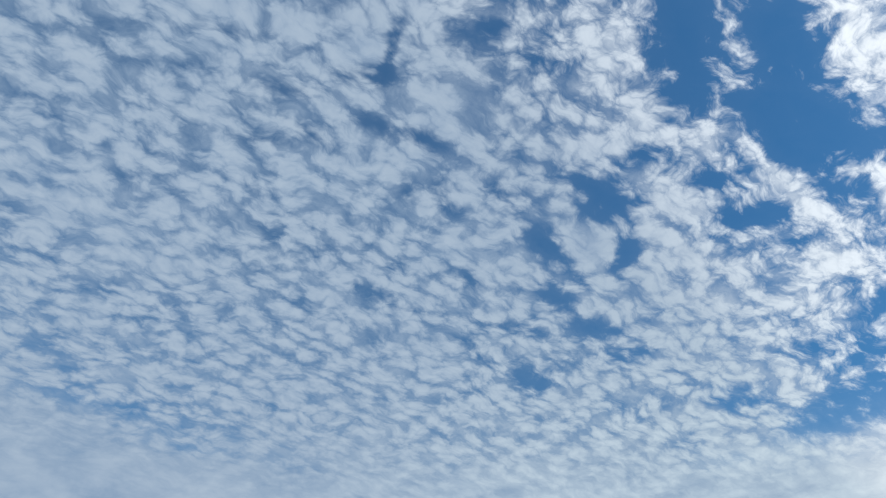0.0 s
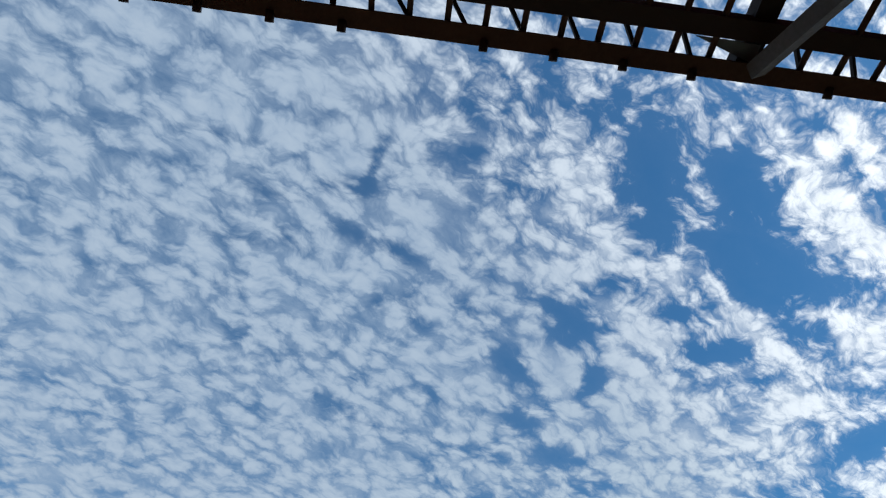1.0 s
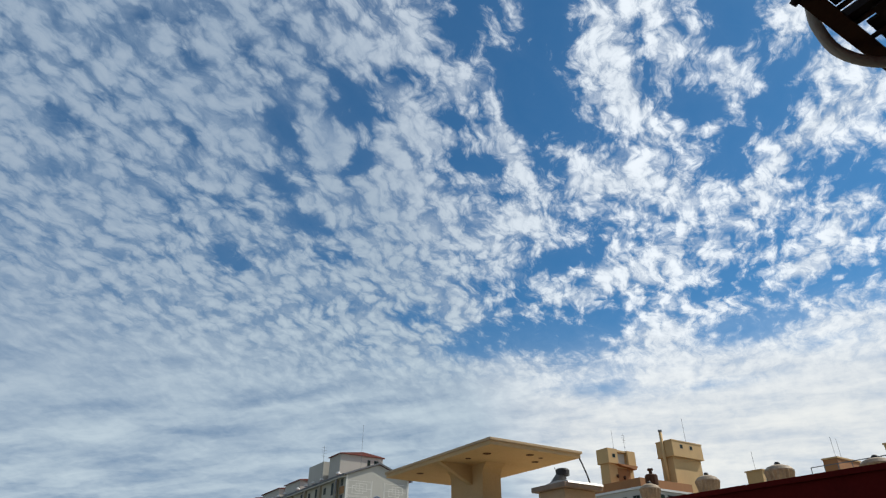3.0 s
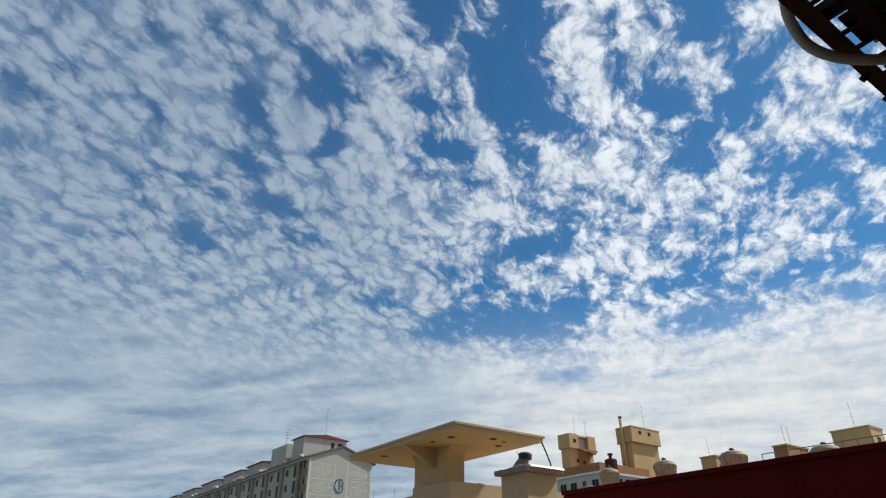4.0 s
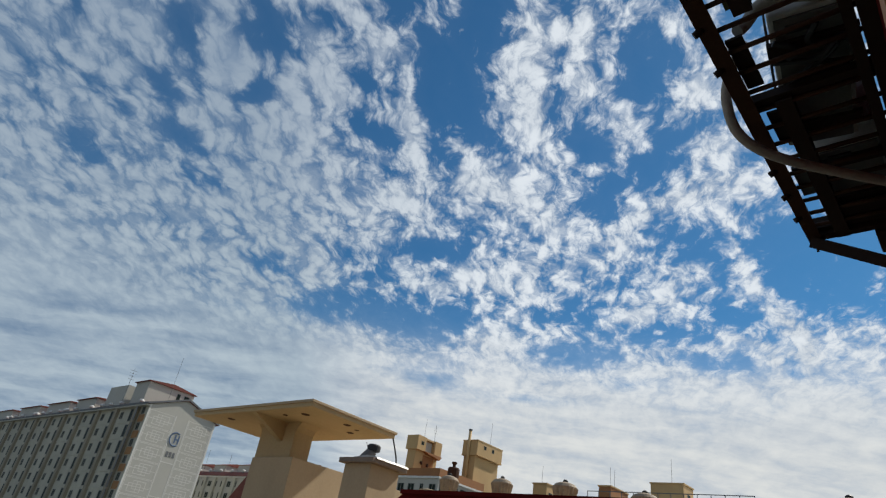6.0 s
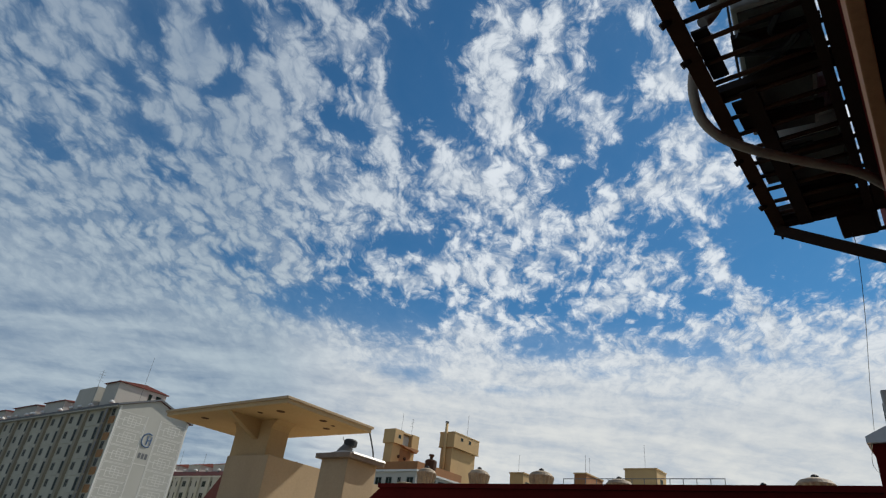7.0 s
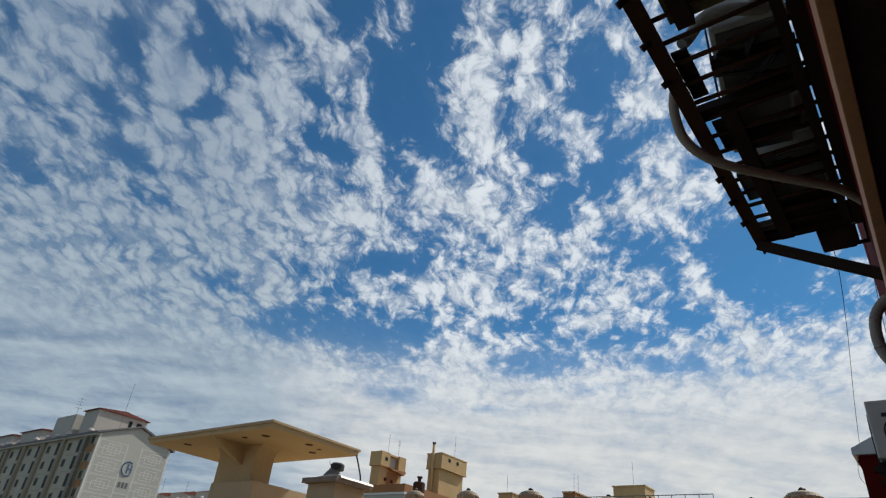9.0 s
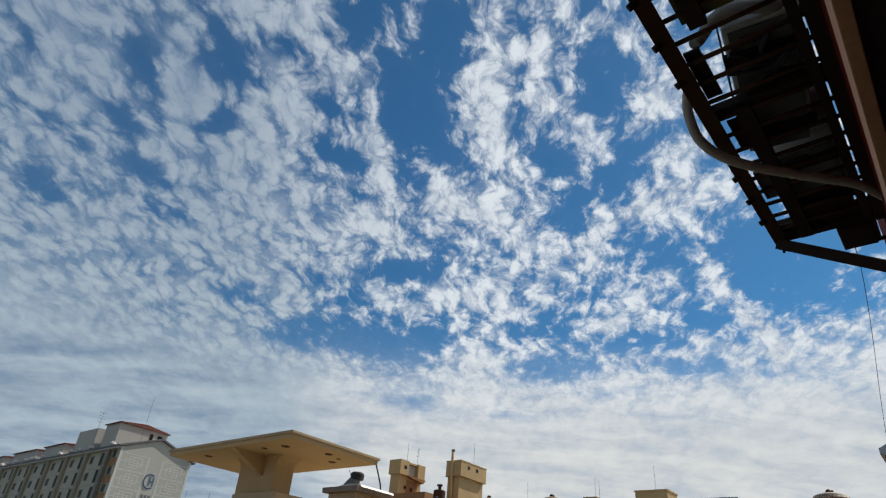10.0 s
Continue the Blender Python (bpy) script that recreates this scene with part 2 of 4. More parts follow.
    crease = k.span(grain, 0.55, -0.75, 0.0, 1.0, smooth=True)
    white = k.mix(crease, white, k.mix(west, (0.52, 0.60, 0.70, 1), (0.17, 0.275, 0.43, 1)))
    air = k.put("ShaderNodeTexSky")
    air.sky_type, air.sun_disc = "NISHITA", False
    air.sun_elevation, air.sun_rotation, air.altitude = radians(SUN_EL), radians(SUN_AZ), 300.0
    air.air_density, air.dust_density, air.ozone_density = 1.0, 0.2, 4.0
    sky = k.vec("MULTIPLY", air.outputs[0], (SKY * 0.35, SKY * 0.84, SKY * 1.01))
    col = k.mix(cover, sky, white)
    ground = k.span(sep.outputs[2], -0.02, 0.0)
    col = k.mix(ground, (0.10, 0.10, 0.09, 1), col)
    out = k.put("ShaderNodeOutputWorld")
    k.feed(out, 0, k.put("ShaderNodeBackground", col, 1.0).outputs[0])


SKY = 0.10
build_sky()

sun = new("sun", bpy.data.lights.new("sun", "SUN"))
sun.data.energy, sun.data.angle, sun.data.color = 5.0, radians(0.55), (1.0, 0.94, 0.84)
sa, se = radians(SUN_AZ), radians(SUN_EL)
sun.matrix_world = look((0, 0, 80), Vector((0, 0, 80)) - Vector((math.sin(sa) * math.cos(se), math.cos(sa) * math.cos(se), math.sin(se))))


# ---- materials ----
def material(name, color, other=None, rough=0.7, metal=0.0, scale=3.0, fine=40.0, amount=0.6, bump=0.15, streak=0.0, gloss=0.5):
    """Two tones mixed by coarse stains and fine grain, with fine relief; streak draws the stains out downwards."""
    m = bpy.data.materials.new(name)
    m.use_nodes = True
    k = Nodes(m.node_tree)
    other = other or tuple(c * 0.62 for c in color)
    pos = k.put("ShaderNodeNewGeometry").outputs["Position"]
    stretched = k.vec("MULTIPLY", pos, (1, 1, 1.0 - 0.88 * streak))
    coarse = k.noise(stretched, scale, 5, 0.6).outputs[0]
    grain = k.noise(pos, fine, 4, 0.65).outputs[0]
    f = k.math("ADD", k.span(coarse, 0.35, 0.7, 0, 0.75), k.span(grain, 0.3, 0.75, -0.15, 0.3), clamp=True)
    f = k.math("MULTIPLY", f, amount)
    col = k.mix(f, (*color, 1), (*other, 1))
    b = k.put("ShaderNodeBsdfPrincipled")
    k.feed(b, "Base Color", col), k.feed(b, "Metallic", metal), k.feed(b, "Specular IOR Level", gloss)
    k.feed(b, "Roughness", k.span(grain, 0.25, 0.75, max(rough - 0.12, 0.02), min(rough + 0.12, 1.0)))
    bm = k.put("ShaderNodeBump")
    k.feed(bm, "Strength", bump), k.feed(bm, "Distance", 0.01), k.feed(bm, "Height", k.math("ADD", grain, coarse))
    k.feed(b, "Normal", bm.outputs[0])
    k.feed(k.put("ShaderNodeOutputMaterial"), 0, b.outputs[0])
    return m


RUST = material("rusted_brown_steel", (0.075, 0.034, 0.019), (0.03, 0.016, 0.011), rough=0.75, metal=0.0, gloss=0.2, scale=6, fine=60)
STEEL = material("dark_painted_steel", (0.030, 0.019, 0.015), (0.05, 0.026, 0.018), rough=0.7, gloss=0.2, scale=8, fine=70)
GREYSTEEL = material("grey_painted_steel", (0.14, 0.135, 0.125), (0.08, 0.07, 0.06), rough=0.5, scale=6, fine=60)
REDWALL = material("dark_red_painted_render", (0.13, 0.010, 0.008), (0.06, 0.007, 0.006), rough=0.9, scale=1.2, fine=30, streak=0.8, gloss=0.08)
BOARD = material("red_brown_painted_board", (0.72, 0.34, 0.16), (0.40, 0.17, 0.08), rough=0.6, scale=4, fine=50)
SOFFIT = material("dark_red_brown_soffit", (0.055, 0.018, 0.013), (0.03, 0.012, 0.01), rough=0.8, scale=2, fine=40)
CONCRETE = material("cream_painted_concrete", (0.52, 0.39, 0.21), (0.36, 0.26, 0.14), rough=0.85, scale=1.0, fine=25, streak=0.7)
CREAMDARK = material("beige_rendered_wall", (0.46, 0.35, 0.215), (0.32, 0.245, 0.155), rough=0.85, scale=1.1, fine=25, streak=0.7)
OCHRE = material("ochre_rendered_wall", (0.55, 0.37, 0.17), (0.38, 0.25, 0.12), rough=0.85, scale=0.35, fine=6, streak=0.7)
RUSTWALL = material("rust_orange_stained_wall", (0.36, 0.16, 0.06), (0.22, 0.11, 0.05), rough=0.85, scale=0.6, fine=8, streak=0.8)
PALE = material("pale_grey_rendered_wall", (0.47, 0.46, 0.41), (0.37, 0.36, 0.32), rough=0.9, scale=0.25, fine=5, streak=0.8)
WHITETRIM = material("white_painted_trim", (0.66, 0.66, 0.63), (0.5, 0.5, 0.47), rough=0.7, scale=0.5, fine=8, streak=0.5)
PALETRIM = material("pale_raised_trim", (0.68, 0.67, 0.62), (0.55, 0.54, 0.49), rough=0.8, scale=0.5, fine=8, streak=0.5)
FACADE = material("grey_green_facade_paint", (0.50, 0.48, 0.39), (0.30, 0.29, 0.23), rough=0.9, scale=0.3, fine=5, streak=0.8)
REDTILE = material("weathered_red_roof_tiles", (0.20, 0.055, 0.04), (0.11, 0.04, 0.03), rough=0.8, scale=0.8, fine=9)
ORANGE = material("orange_brown_panel", (0.36, 0.19, 0.08), (0.26, 0.14, 0.06), rough=0.8, scale=0.5, fine=8)
BLUE = material("faded_blue_paint", (0.07, 0.13, 0.24), (0.10, 0.16, 0.25), rough=0.8, scale=0.8, fine=10)
INK = material("dark_grey_paint", (0.12, 0.13, 0.14), (0.18, 0.18, 0.18), rough=0.8, scale=0.8, fine=10)
GLASS = material("dark_window_glass", (0.016, 0.026, 0.022), (0.035, 0.05, 0.04), gloss=0.06, rough=0.4, scale=0.5, fine=3, bump=0.02)
PLASTIC = material("aged_white_plastic", (0.62, 0.61, 0.57), (0.45, 0.42, 0.37), rough=0.45, scale=4, fine=60, bump=0.05)
HOSE = material("grey_beige_insulation_tape", (0.42, 0.37, 0.31), (0.27, 0.23, 0.19), rough=0.7, scale=9, fine=60, bump=0.4)
BLACK = material("black_rubber", (0.015, 0.015, 0.016), (0.03, 0.03, 0.03), rough=0.6, scale=8, fine=60)
ZINC = material("weathered_zinc_sheet", (0.50, 0.49, 0.46), (0.26, 0.23, 0.20), rough=0.5, metal=0.1, scale=5, fine=40)
VENTMETAL = material("dull_ribbed_aluminium", (0.40, 0.32, 0.22), (0.08, 0.05, 0.035), rough=0.7, metal=0.0, gloss=0.3, scale=5, fine=40)
WHITECAP = material("bright_white_coping", (0.78, 0.78, 0.77), (0.6, 0.6, 0.6), rough=0.5, scale=4, fine=40)
GROUND = material("dusty_grey_ground", (0.16, 0.15, 0.12), (0.08, 0.10, 0.05), rough=0.95, scale=0.03, fine=0.6)
TERRACE = material("green_waterproof_floor_paint", (0.14, 0.18, 0.14), (0.18, 0.18, 0.16), rough=0.7, scale=1.2, fine=30)


# ---- mesh helpers ----
def thing(name, label, category, group="", kind="", at=None, data=None):
    ob = tagged(new(name, data), label, category, group, kind)
    if at is not None:
        ob.matrix_world = at
    return ob


def part(name, bm, mat, parent=None, label=""):
    """Links a bmesh as one mesh object, under a thing or part, in that parent's own frame."""
    me = bpy.data.meshes.new(name)
    bmesh.ops.recalc_face_normals(bm, faces=bm.faces)
    bm.to_mesh(me)
    bm.free()
    me.materials.append(mat)
    ob = new(name, me)
    ob.parent = parent
    return tagged(ob, label)


def solid(name, bm, mat, label, category, group="", kind="", at=None):
    ob = part(name, bm, mat)
    tagged(ob, label, category, group, kind)
    ob.matrix_world = at if at is not None else GRID
    return ob


def box(bm, lo, hi, bevel=0.0, m=None):
    r = bmesh.ops.create_cube(bm, size=1.0)
    vs = r["verts"]
    lo, hi = Vector(lo), Vector(hi)
    s, c = hi - lo, (hi + lo) / 2
    for v in vs:
        v.co = Vector((v.co.x * s.x, v.co.y * s.y, v.co.z * s.z)) + c
    if bevel:
        es = list({e for v in vs for e in v.link_edges})
        out = bmesh.ops.bevel(bm, geom=es, offset=bevel, segments=2, affect="EDGES", profile=0.6)
        vs = list({v for f in out["faces"] for v in f.verts} | {v for v in vs if v.is_valid})
    if m is not None:
        bmesh.ops.transform(bm, matrix=m, verts=vs)
    return bm


def boxes(*rows, bevel=0.0):
    bm = bmesh.new()
    for lo, hi in rows:
        box(bm, lo, hi, bevel)
    return bm


def prism(outline, axis, lo, hi, bm=None):
    """A flat outline pushed along axis 0, 1 or 2; the outline gives the other two coordinates in order."""
    bm = bm or bmesh.new()

    def spot(q, s):
        c = list(q)
        c.insert(axis, s)
        return bm.verts.new(c)
    a, b = [spot(q, lo) for q in outline], [spot(q, hi) for q in outline]
    bm.faces.new(a), bm.faces.new(b[::-1])
    for i in range(len(a)):
        j = (i + 1) % len(a)
        bm.faces.new((a[i], b[i], b[j], a[j]))
    return bm


def smooth_line(points, steps=6):
    """Catmull-Rom through the points."""
    ps = [Vector(p) for p in points]
    ps = [ps[0] * 2 - ps[1]] + ps + [ps[-1] * 2 - ps[-2]]
    out = []
    for i in range(1, len(ps) - 2):
        p0, p1, p2, p3 = ps[i - 1:i + 3]
        for j in range(steps):
            t = j / steps
            out.append(0.5 * (2 * p1 + (p2 - p0) * t + (2 * p0 - 5 * p1 + 4 * p2 - p3) * t * t + (3 * p1 - p0 - 3 * p2 + p3) * t ** 3))
    return out + [ps[-2]]


def tube(points, radius, sides=8, bm=None, ripple=0.0):
    bm = bm or bmesh.new()
    ps = [Vector(p) for p in points]
    rings, ref = [], Vector((0.31, 0.17, 0.93))
    for i, p in enumerate(ps):
        d = (ps[min(i + 1, len(ps) - 1)] - ps[max(i - 1, 0)]).normalized()
        x = d.cross(ref).normalized()
        y = d.cross(x)
        r = radius * (1 + ripple * (1 if i % 2 else -1))
        rings.append([bm.verts.new(p + (x * math.cos(t) + y * math.sin(t)) * r) for t in (2 * math.pi * s / sides for s in range(sides))])
    for a, b in zip(rings, rings[1:]):
        for s in range(sides):
            f = bm.faces.new((a[s], a[(s + 1) % sides], b[(s + 1) % sides], b[s]))
            f.smooth = sides > 6
    bm.faces.new(rings[0][::-1]), bm.faces.new(rings[-1])
    return bm


def turned(profile, sides=20, bm=None, at=(0, 0, 0), rib=0.0):
    """A body of revolution from rows of (radius, z)."""
    bm = bm or bmesh.new()
    at = Vector(at)
    rings = [[bm.verts.new(at + Vector((math.cos(t) * r * (1 + rib * (s % 2)), math.sin(t) * r * (1 + rib * (s % 2)), z)))
              for s, t in ((s, 2 * math.pi * s / sides) for s in range(sides))] for r, z in profile]
    for a, b in zip(rings, rings[1:]):
        for s in range(sides):
            bm.faces.new((a[s], a[(s + 1) % sides], b[(s + 1) % sides], b[s]))
    bm.faces.new(rings[0][::-1]), bm.faces.new(rings[-1])
    return bm


def spot(a, p, z=0.0, turn=0.0):
    """A frame on the grid for a thing at (a, p), z from eye height."""
    return GRID @ pose(a, p, z, 0, 0, turn)


# ---- the house: ground, terrace, walls ----
FLOOR = -1.45
bm = bmesh.new()
for lo, hi in (((-2500, -2500, -0.4), (2500, 2500, 0.0)),):
    box(bm, lo, hi)
solid("ground", bm, GROUND, "dusty ground between the apartment blocks", "ground", kind="structure", at=pose(0, 0, 0))

solid("floor", boxes(((-4.0, -5.6, FLOOR - 0.25), (6.0, 1.2, FLOOR))), TERRACE, "green-painted concrete roof terrace", "floor", kind="structure")
solid("wall_house_block", boxes(((-4.5, -14.0, -EYE), (16.0, 7.0, FLOOR - 0.26))), CREAMDARK, "beige rendered house block below the terrace", "wall", kind="structure")
HEAD = 1.2
solid("wall_lower", boxes(((-4.0, 1.2, FLOOR), (8.6, 1.45, HEAD + 0.06))), REDWALL, "dark red rendered wall under the overhang", "wall", kind="structure")
solid("wall_upper", boxes(((-4.0, 0.056, HEAD + 0.10), (8.6, 0.40, 6.2)), ((-4.0, 0.40, HEAD + 0.30), (8.6, 6.5, 6.2))), REDWALL, "dark red rendered upper wall of the house", "wall", kind="structure")
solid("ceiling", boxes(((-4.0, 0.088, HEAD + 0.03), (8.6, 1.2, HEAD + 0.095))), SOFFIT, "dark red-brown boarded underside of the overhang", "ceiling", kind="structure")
solid("trim", boxes(((-4.0, 0.050, HEAD), (8.6, 0.085, HEAD + 0.24)), bevel=0.004), BOARD, "red-brown painted edge board of the overhang", "trim", kind="structure")
solid("wall_back", boxes(((-4.25, -5.6, FLOOR), (-4.0, 1.45, 1.1))), REDWALL, "dark red rendered end wall of the terrace", "wall", kind="structure")
solid("wall_parapet_side", boxes(((-4.0, -5.85, FLOOR), (6.04, -5.6, -0.35))), REDWALL, "dark red low side parapet of the terrace", "wall", kind="structure")
PA, PZ = 6.05, 1.075
solid("wall_parapet", prism([(-6.7, FLOOR), (1.2, FLOOR), (1.2, PZ - 0.05), (-5.78, PZ - 0.05), (-6.7, PZ - 0.75)], 0, PA, PA + 0.25), REDWALL,
      "tall dark red rendered parapet wall", "wall", kind="structure")
solid("trim_coping", prism([(-5.80, PZ - 0.05), (1.2, PZ - 0.05), (1.2, PZ), (-5.80, PZ)], 0, PA - 0.03, PA + 0.28), REDWALL,
      "dark red metal coping along the parapet", "trim", kind="structure")


def repeat(ob, places):
    """Further pieces on the same mesh, in the same parent's frame."""
    for q in places:
        o = ob.copy()
        scene.collection.objects.link(o)
        o.location = q


def rack():
    """Steel platform on brackets, carrying outdoor units."""
    root = thing("air_conditioner_rack", "rusty brown steel rack of round bars on the red wall", "rack", at=spot(0.0, 0.0053, 0, 0.35))
    H, a0, a1, out = 1.90, -2.4, 3.27, -0.478
    part("outer_beam", prism([(out - 0.002, H), (out + 0.060, H), (out + 0.060, H + 0.010), (out + 0.010, H + 0.012), (out + 0.010, H + 0.075), (out - 0.002, H + 0.075)], 0, a0, a1),
         RUST, root, "rusty brown angle-iron front beam")
    for b0, b1 in ((a0, 1.62), (2.12, a1)):
        part("second_beam", prism([(-0.355, H + 0.012), (-0.292, H + 0.012), (-0.292, H + 0.07), (-0.300, H + 0.07), (-0.300, H + 0.022), (-0.355, H + 0.022)], 0, b0, b1), STEEL, root)
    part("inner_beam", boxes(((a0, -0.060, H + 0.005), (a1, -0.021, H + 0.06)), ((a0, -0.014, H + 0.005), (a1, 0.040, H + 0.012))), STEEL, root)
    for a in (a0, a1 - 0.05):
        part("end_beam", boxes(((a, out, H + 0.014), (a + 0.05, 0.05, H + 0.07)), bevel=0.004), STEEL, root)
    rows = [0.752 - 0.1195 * i for i in range(26)] + [1.05 + 0.122 * i for i in range(18)]
    rows = [a for a in rows if a0 + 0.05 < a < a1 - 0.06]
    bar = part("bar", tube([(0, out + 0.012, H + 0.026), (0, 0.0, H + 0.026)], 0.0105, 8), RUST, root)
    bar.location.x = rows[0]
    repeat(bar, [(a, 0, 0) for a in rows[1:]])
    # bent bar ends that stick out below the front beam; some are missing
    ends = [1.608, 1.832, 2.552, 2.768, 2.985, 1.384, 1.160, 0.710, 0.486, 0.262, 0.038, -0.410, -0.634, -0.858, -1.082, -1.306, -1.530]
    stud = part("bar_end", tube([(0, out + 0.016, H + 0.006), (0, out + 0.002, H - 0.004), (0, out - 0.007, H - 0.010), (0, out - 0.013, H - 0.013)], 0.0145, 12), STEEL, root)
    stud.location.x = ends[0]
    repeat(stud, [(a, 0, 0) for a in ends[1:]])
    lace = part("lacing_bar", tube([(0, -0.32, H + 0.085), (0.095, out + 0.02, H + 0.085)], 0.009, 4), STEEL, root)
    lace.location.x = -0.30
    repeat(lace, [(-0.30 + 0.186 * i, 0, 0) for i in range(1, 10)])
    for a, mat in ((-1.45, STEEL), (0.90, BRACE), (a1 - 0.03, STEEL)):
        part("brace", tube([(a, out + (0.045 if a < 3 else 0.015), H - 0.005), (a - 0.03, 0.08, H - 0.45 if a < 3 else H - 0.36)], 0.034 if a < 3 else 0.040, 4), mat, root, "slanted square-tube support brace")
        part("cross_beam", boxes(((a - 0.050, out + 0.01, H + 0.045), (a + 0.02, 0.055, H + 0.11))), STEEL, root)
    part("gusset_plate", prism([(0.69, -0.365), (0.90, out + 0.05), (0.90, -0.365)], 2, H + 0.030, H + 0.038), GREYSTEEL, root)
    part("cross_beam", boxes(((2.10, out + 0.01, H + 0.036), (2.16, 0.02, H + 0.075))), STEEL, root)
    part("floor_plate", boxes(((1.30, -0.375, H + 0.038), (1.60, -0.035, H + 0.046))), OLIVE, root, "dirty olive-yellow steel plate")
    part("toe_board", boxes(((1.74, out + 0.055, H + 0.040), (2.02, -0.362, H + 0.052))), STEEL, root)
    part("toe_board", boxes(((2.20, out + 0.075, H + 0.040), (2.42, -0.352, H + 0.052))), STEEL, root)
    part("toe_board", boxes(((2.62, out + 0.065, H + 0.040), (2.86, -0.352, H + 0.052))), GREYSTEEL, root)
    part("toe_board", boxes(((3.03, -0.36, H + 0.040), (3.19, -0.07, H + 0.052))), STEEL, root)
    part("hanging_bolt", tube([(a1 - 0.02, out + 0.03, H + 0.01), (a1 - 0.02, out + 0.03, H - 0.06)], 0.007, 6), STEEL, root)
    return root


BRACE = material("dull_brown_grey_steel", (0.085, 0.075, 0.065), (0.05, 0.042, 0.036), rough=0.7, scale=6, fine=60, gloss=0.2)
OLIVE = material("dirty_olive_steel_plate", (0.14, 0.11, 0.03), (0.04, 0.035, 0.02), rough=0.7, scale=6, fine=50)
rack()


def outdoor_unit(a, p, z, length, depth, height, label, turn=0.0):
    root = thing("outdoor_unit", label, "air conditioner", "outdoor units", at=spot(a, p, z, turn))
    x, y = length / 2, depth / 2
    part("casing", boxes(((-x, -y, 0.03), (x, y, height)), bevel=0.014), PLASTIC, root)
    part("base_pan", boxes(((-x + 0.02, -y + 0.02, 0.018), (x - 0.02, y - 0.02, 0.032))), GREYSTEEL, root)
    for s in (-0.62, 0.62):
        part("foot", boxes(((x * s - 0.03, -y - 0.015, 0), (x * s + 0.03, y + 0.015, 0.024))), STEEL, root)
    part("handle_recess", boxes(((-x - 0.003, -0.07, height * 0.72), (-x + 0.004, 0.07, height * 0.72 + 0.028))), BLACK, root)
    part("drain_slot", boxes(((-x + 0.05, -0.08, 0.008), (-x + 0.085, 0.01, 0.022))), BLACK, root)
    part("valve_cover", boxes(((-x - 0.045, 0.02, 0.10), (-x, y - 0.02, 0.30)), bevel=0.008), PLASTIC, root)
    ring = part("fan_guard", bmesh.new(), BLACK, root)
    g = bmesh.new()
    for r in (0.06, 0.11, 0.16, 0.21):
        tube([(x * 0.15 + r * math.cos(t), -y - 0.012, height * 0.52 + r * math.sin(t)) for t in (2 * math.pi * i / 24 for i in range(25))], 0.004, 4, g)
    g.to_mesh(ring.data)
    g.free()
    return root


outdoor_unit(2.17, -0.185, 1.974, 0.78, 0.27, 0.58, "dusty white air conditioner outdoor unit on the steel rack", -8.0)
outdoor_unit(2.87, -0.165, 1.974, 0.50, 0.27, 0.52, "small shaded white outdoor unit at the rack's end")

low = outdoor_unit(5.62, -0.10, 1.17, 0.64, 0.31, 0.44, "shaded white outdoor unit on a wall bracket by the parapet")
bracket = thing("wall_bracket", "dark steel triangular wall bracket under an outdoor unit", "bracket", at=spot(0, 0, 0))
for a in (5.40, 5.86):
    part("arm", boxes(((a - 0.02, -0.30, 1.128), (a + 0.02, 1.2, 1.168))), STEEL, bracket)
    part("strut", tube([(a, -0.27, 1.13), (a, 0.25, 0.80), (a, 1.2, 0.62)], 0.018, 4), STEEL, bracket)
cord = thing("loose_cable", "black loose cable hanging at the outdoor unit", "cable", at=spot(0, 0, 0))
part("cord", tube(smooth_line([(5.27, -0.08, 1.42), (5.24, -0.13, 1.44), (5.23, -0.17, 1.38), (5.24, -0.16, 1.28), (5.27, -0.11, 1.22)], 5), 0.006, 6), BLACK, cord)

junction = thing("junction_box", "dark metal box on the far end of the rack", "box", at=spot(0, 0, 0))
part("case", boxes(((3.27, -0.165, 1.90), (3.50, -0.005, 2.04)), bevel=0.008), STEEL, junction)
part("frame", boxes(((3.27, -0.005, 1.90), (3.48, 0.012, 1.915)), ((3.27, 0.045, 1.90), (3.48, 0.06, 1.915)), ((3.46, -0.005, 1.90), (3.48, 0.06, 1.915))), STEEL, junction)


def pipe(name, label, points, radius, mat, wraps=True):
    root = thing(name, label, "pipe", at=spot(0, 0, 0))
    line = smooth_line(points, 8)
    part("sleeve", tube(line, radius, 12, ripple=0.015), mat, root)
    if wraps:
        for i in range(6, len(line) - 4, 9):
            part("tape_wrap", tube([line[i], line[i + 1]], radius * 1.06, 12), mat, root)
    return root


pipe("insulated_pipe", "taped grey-beige pipe sagging under the rack to the wall",
     [(1.95, -0.38, 2.12), (2.03, -0.455, 2.10), (2.07, -0.495, 2.04), (2.11, -0.510, 1.97), (2.18, -0.502, 1.885), (2.27, -0.448, 1.83), (2.375, -0.350, 1.80), (2.504, -0.236, 1.80), (2.626, -0.119, 1.80),
      (2.742, -0.011, 1.80), (2.88, 0.075, 1.78)], 0.0215, HOSE, False)
pipe("insulated_pipe", "taped grey-beige pipe arching behind the outdoor unit",
     [(1.74, -0.36, 1.97), (1.75, -0.334, 2.0), (1.714, -0.264, 2.03), (1.722, -0.186, 2.03), (1.776, -0.088, 2.03), (1.84, -0.03, 2.05), (1.90, 0.04, 2.08)], 0.024, HOSE, False)
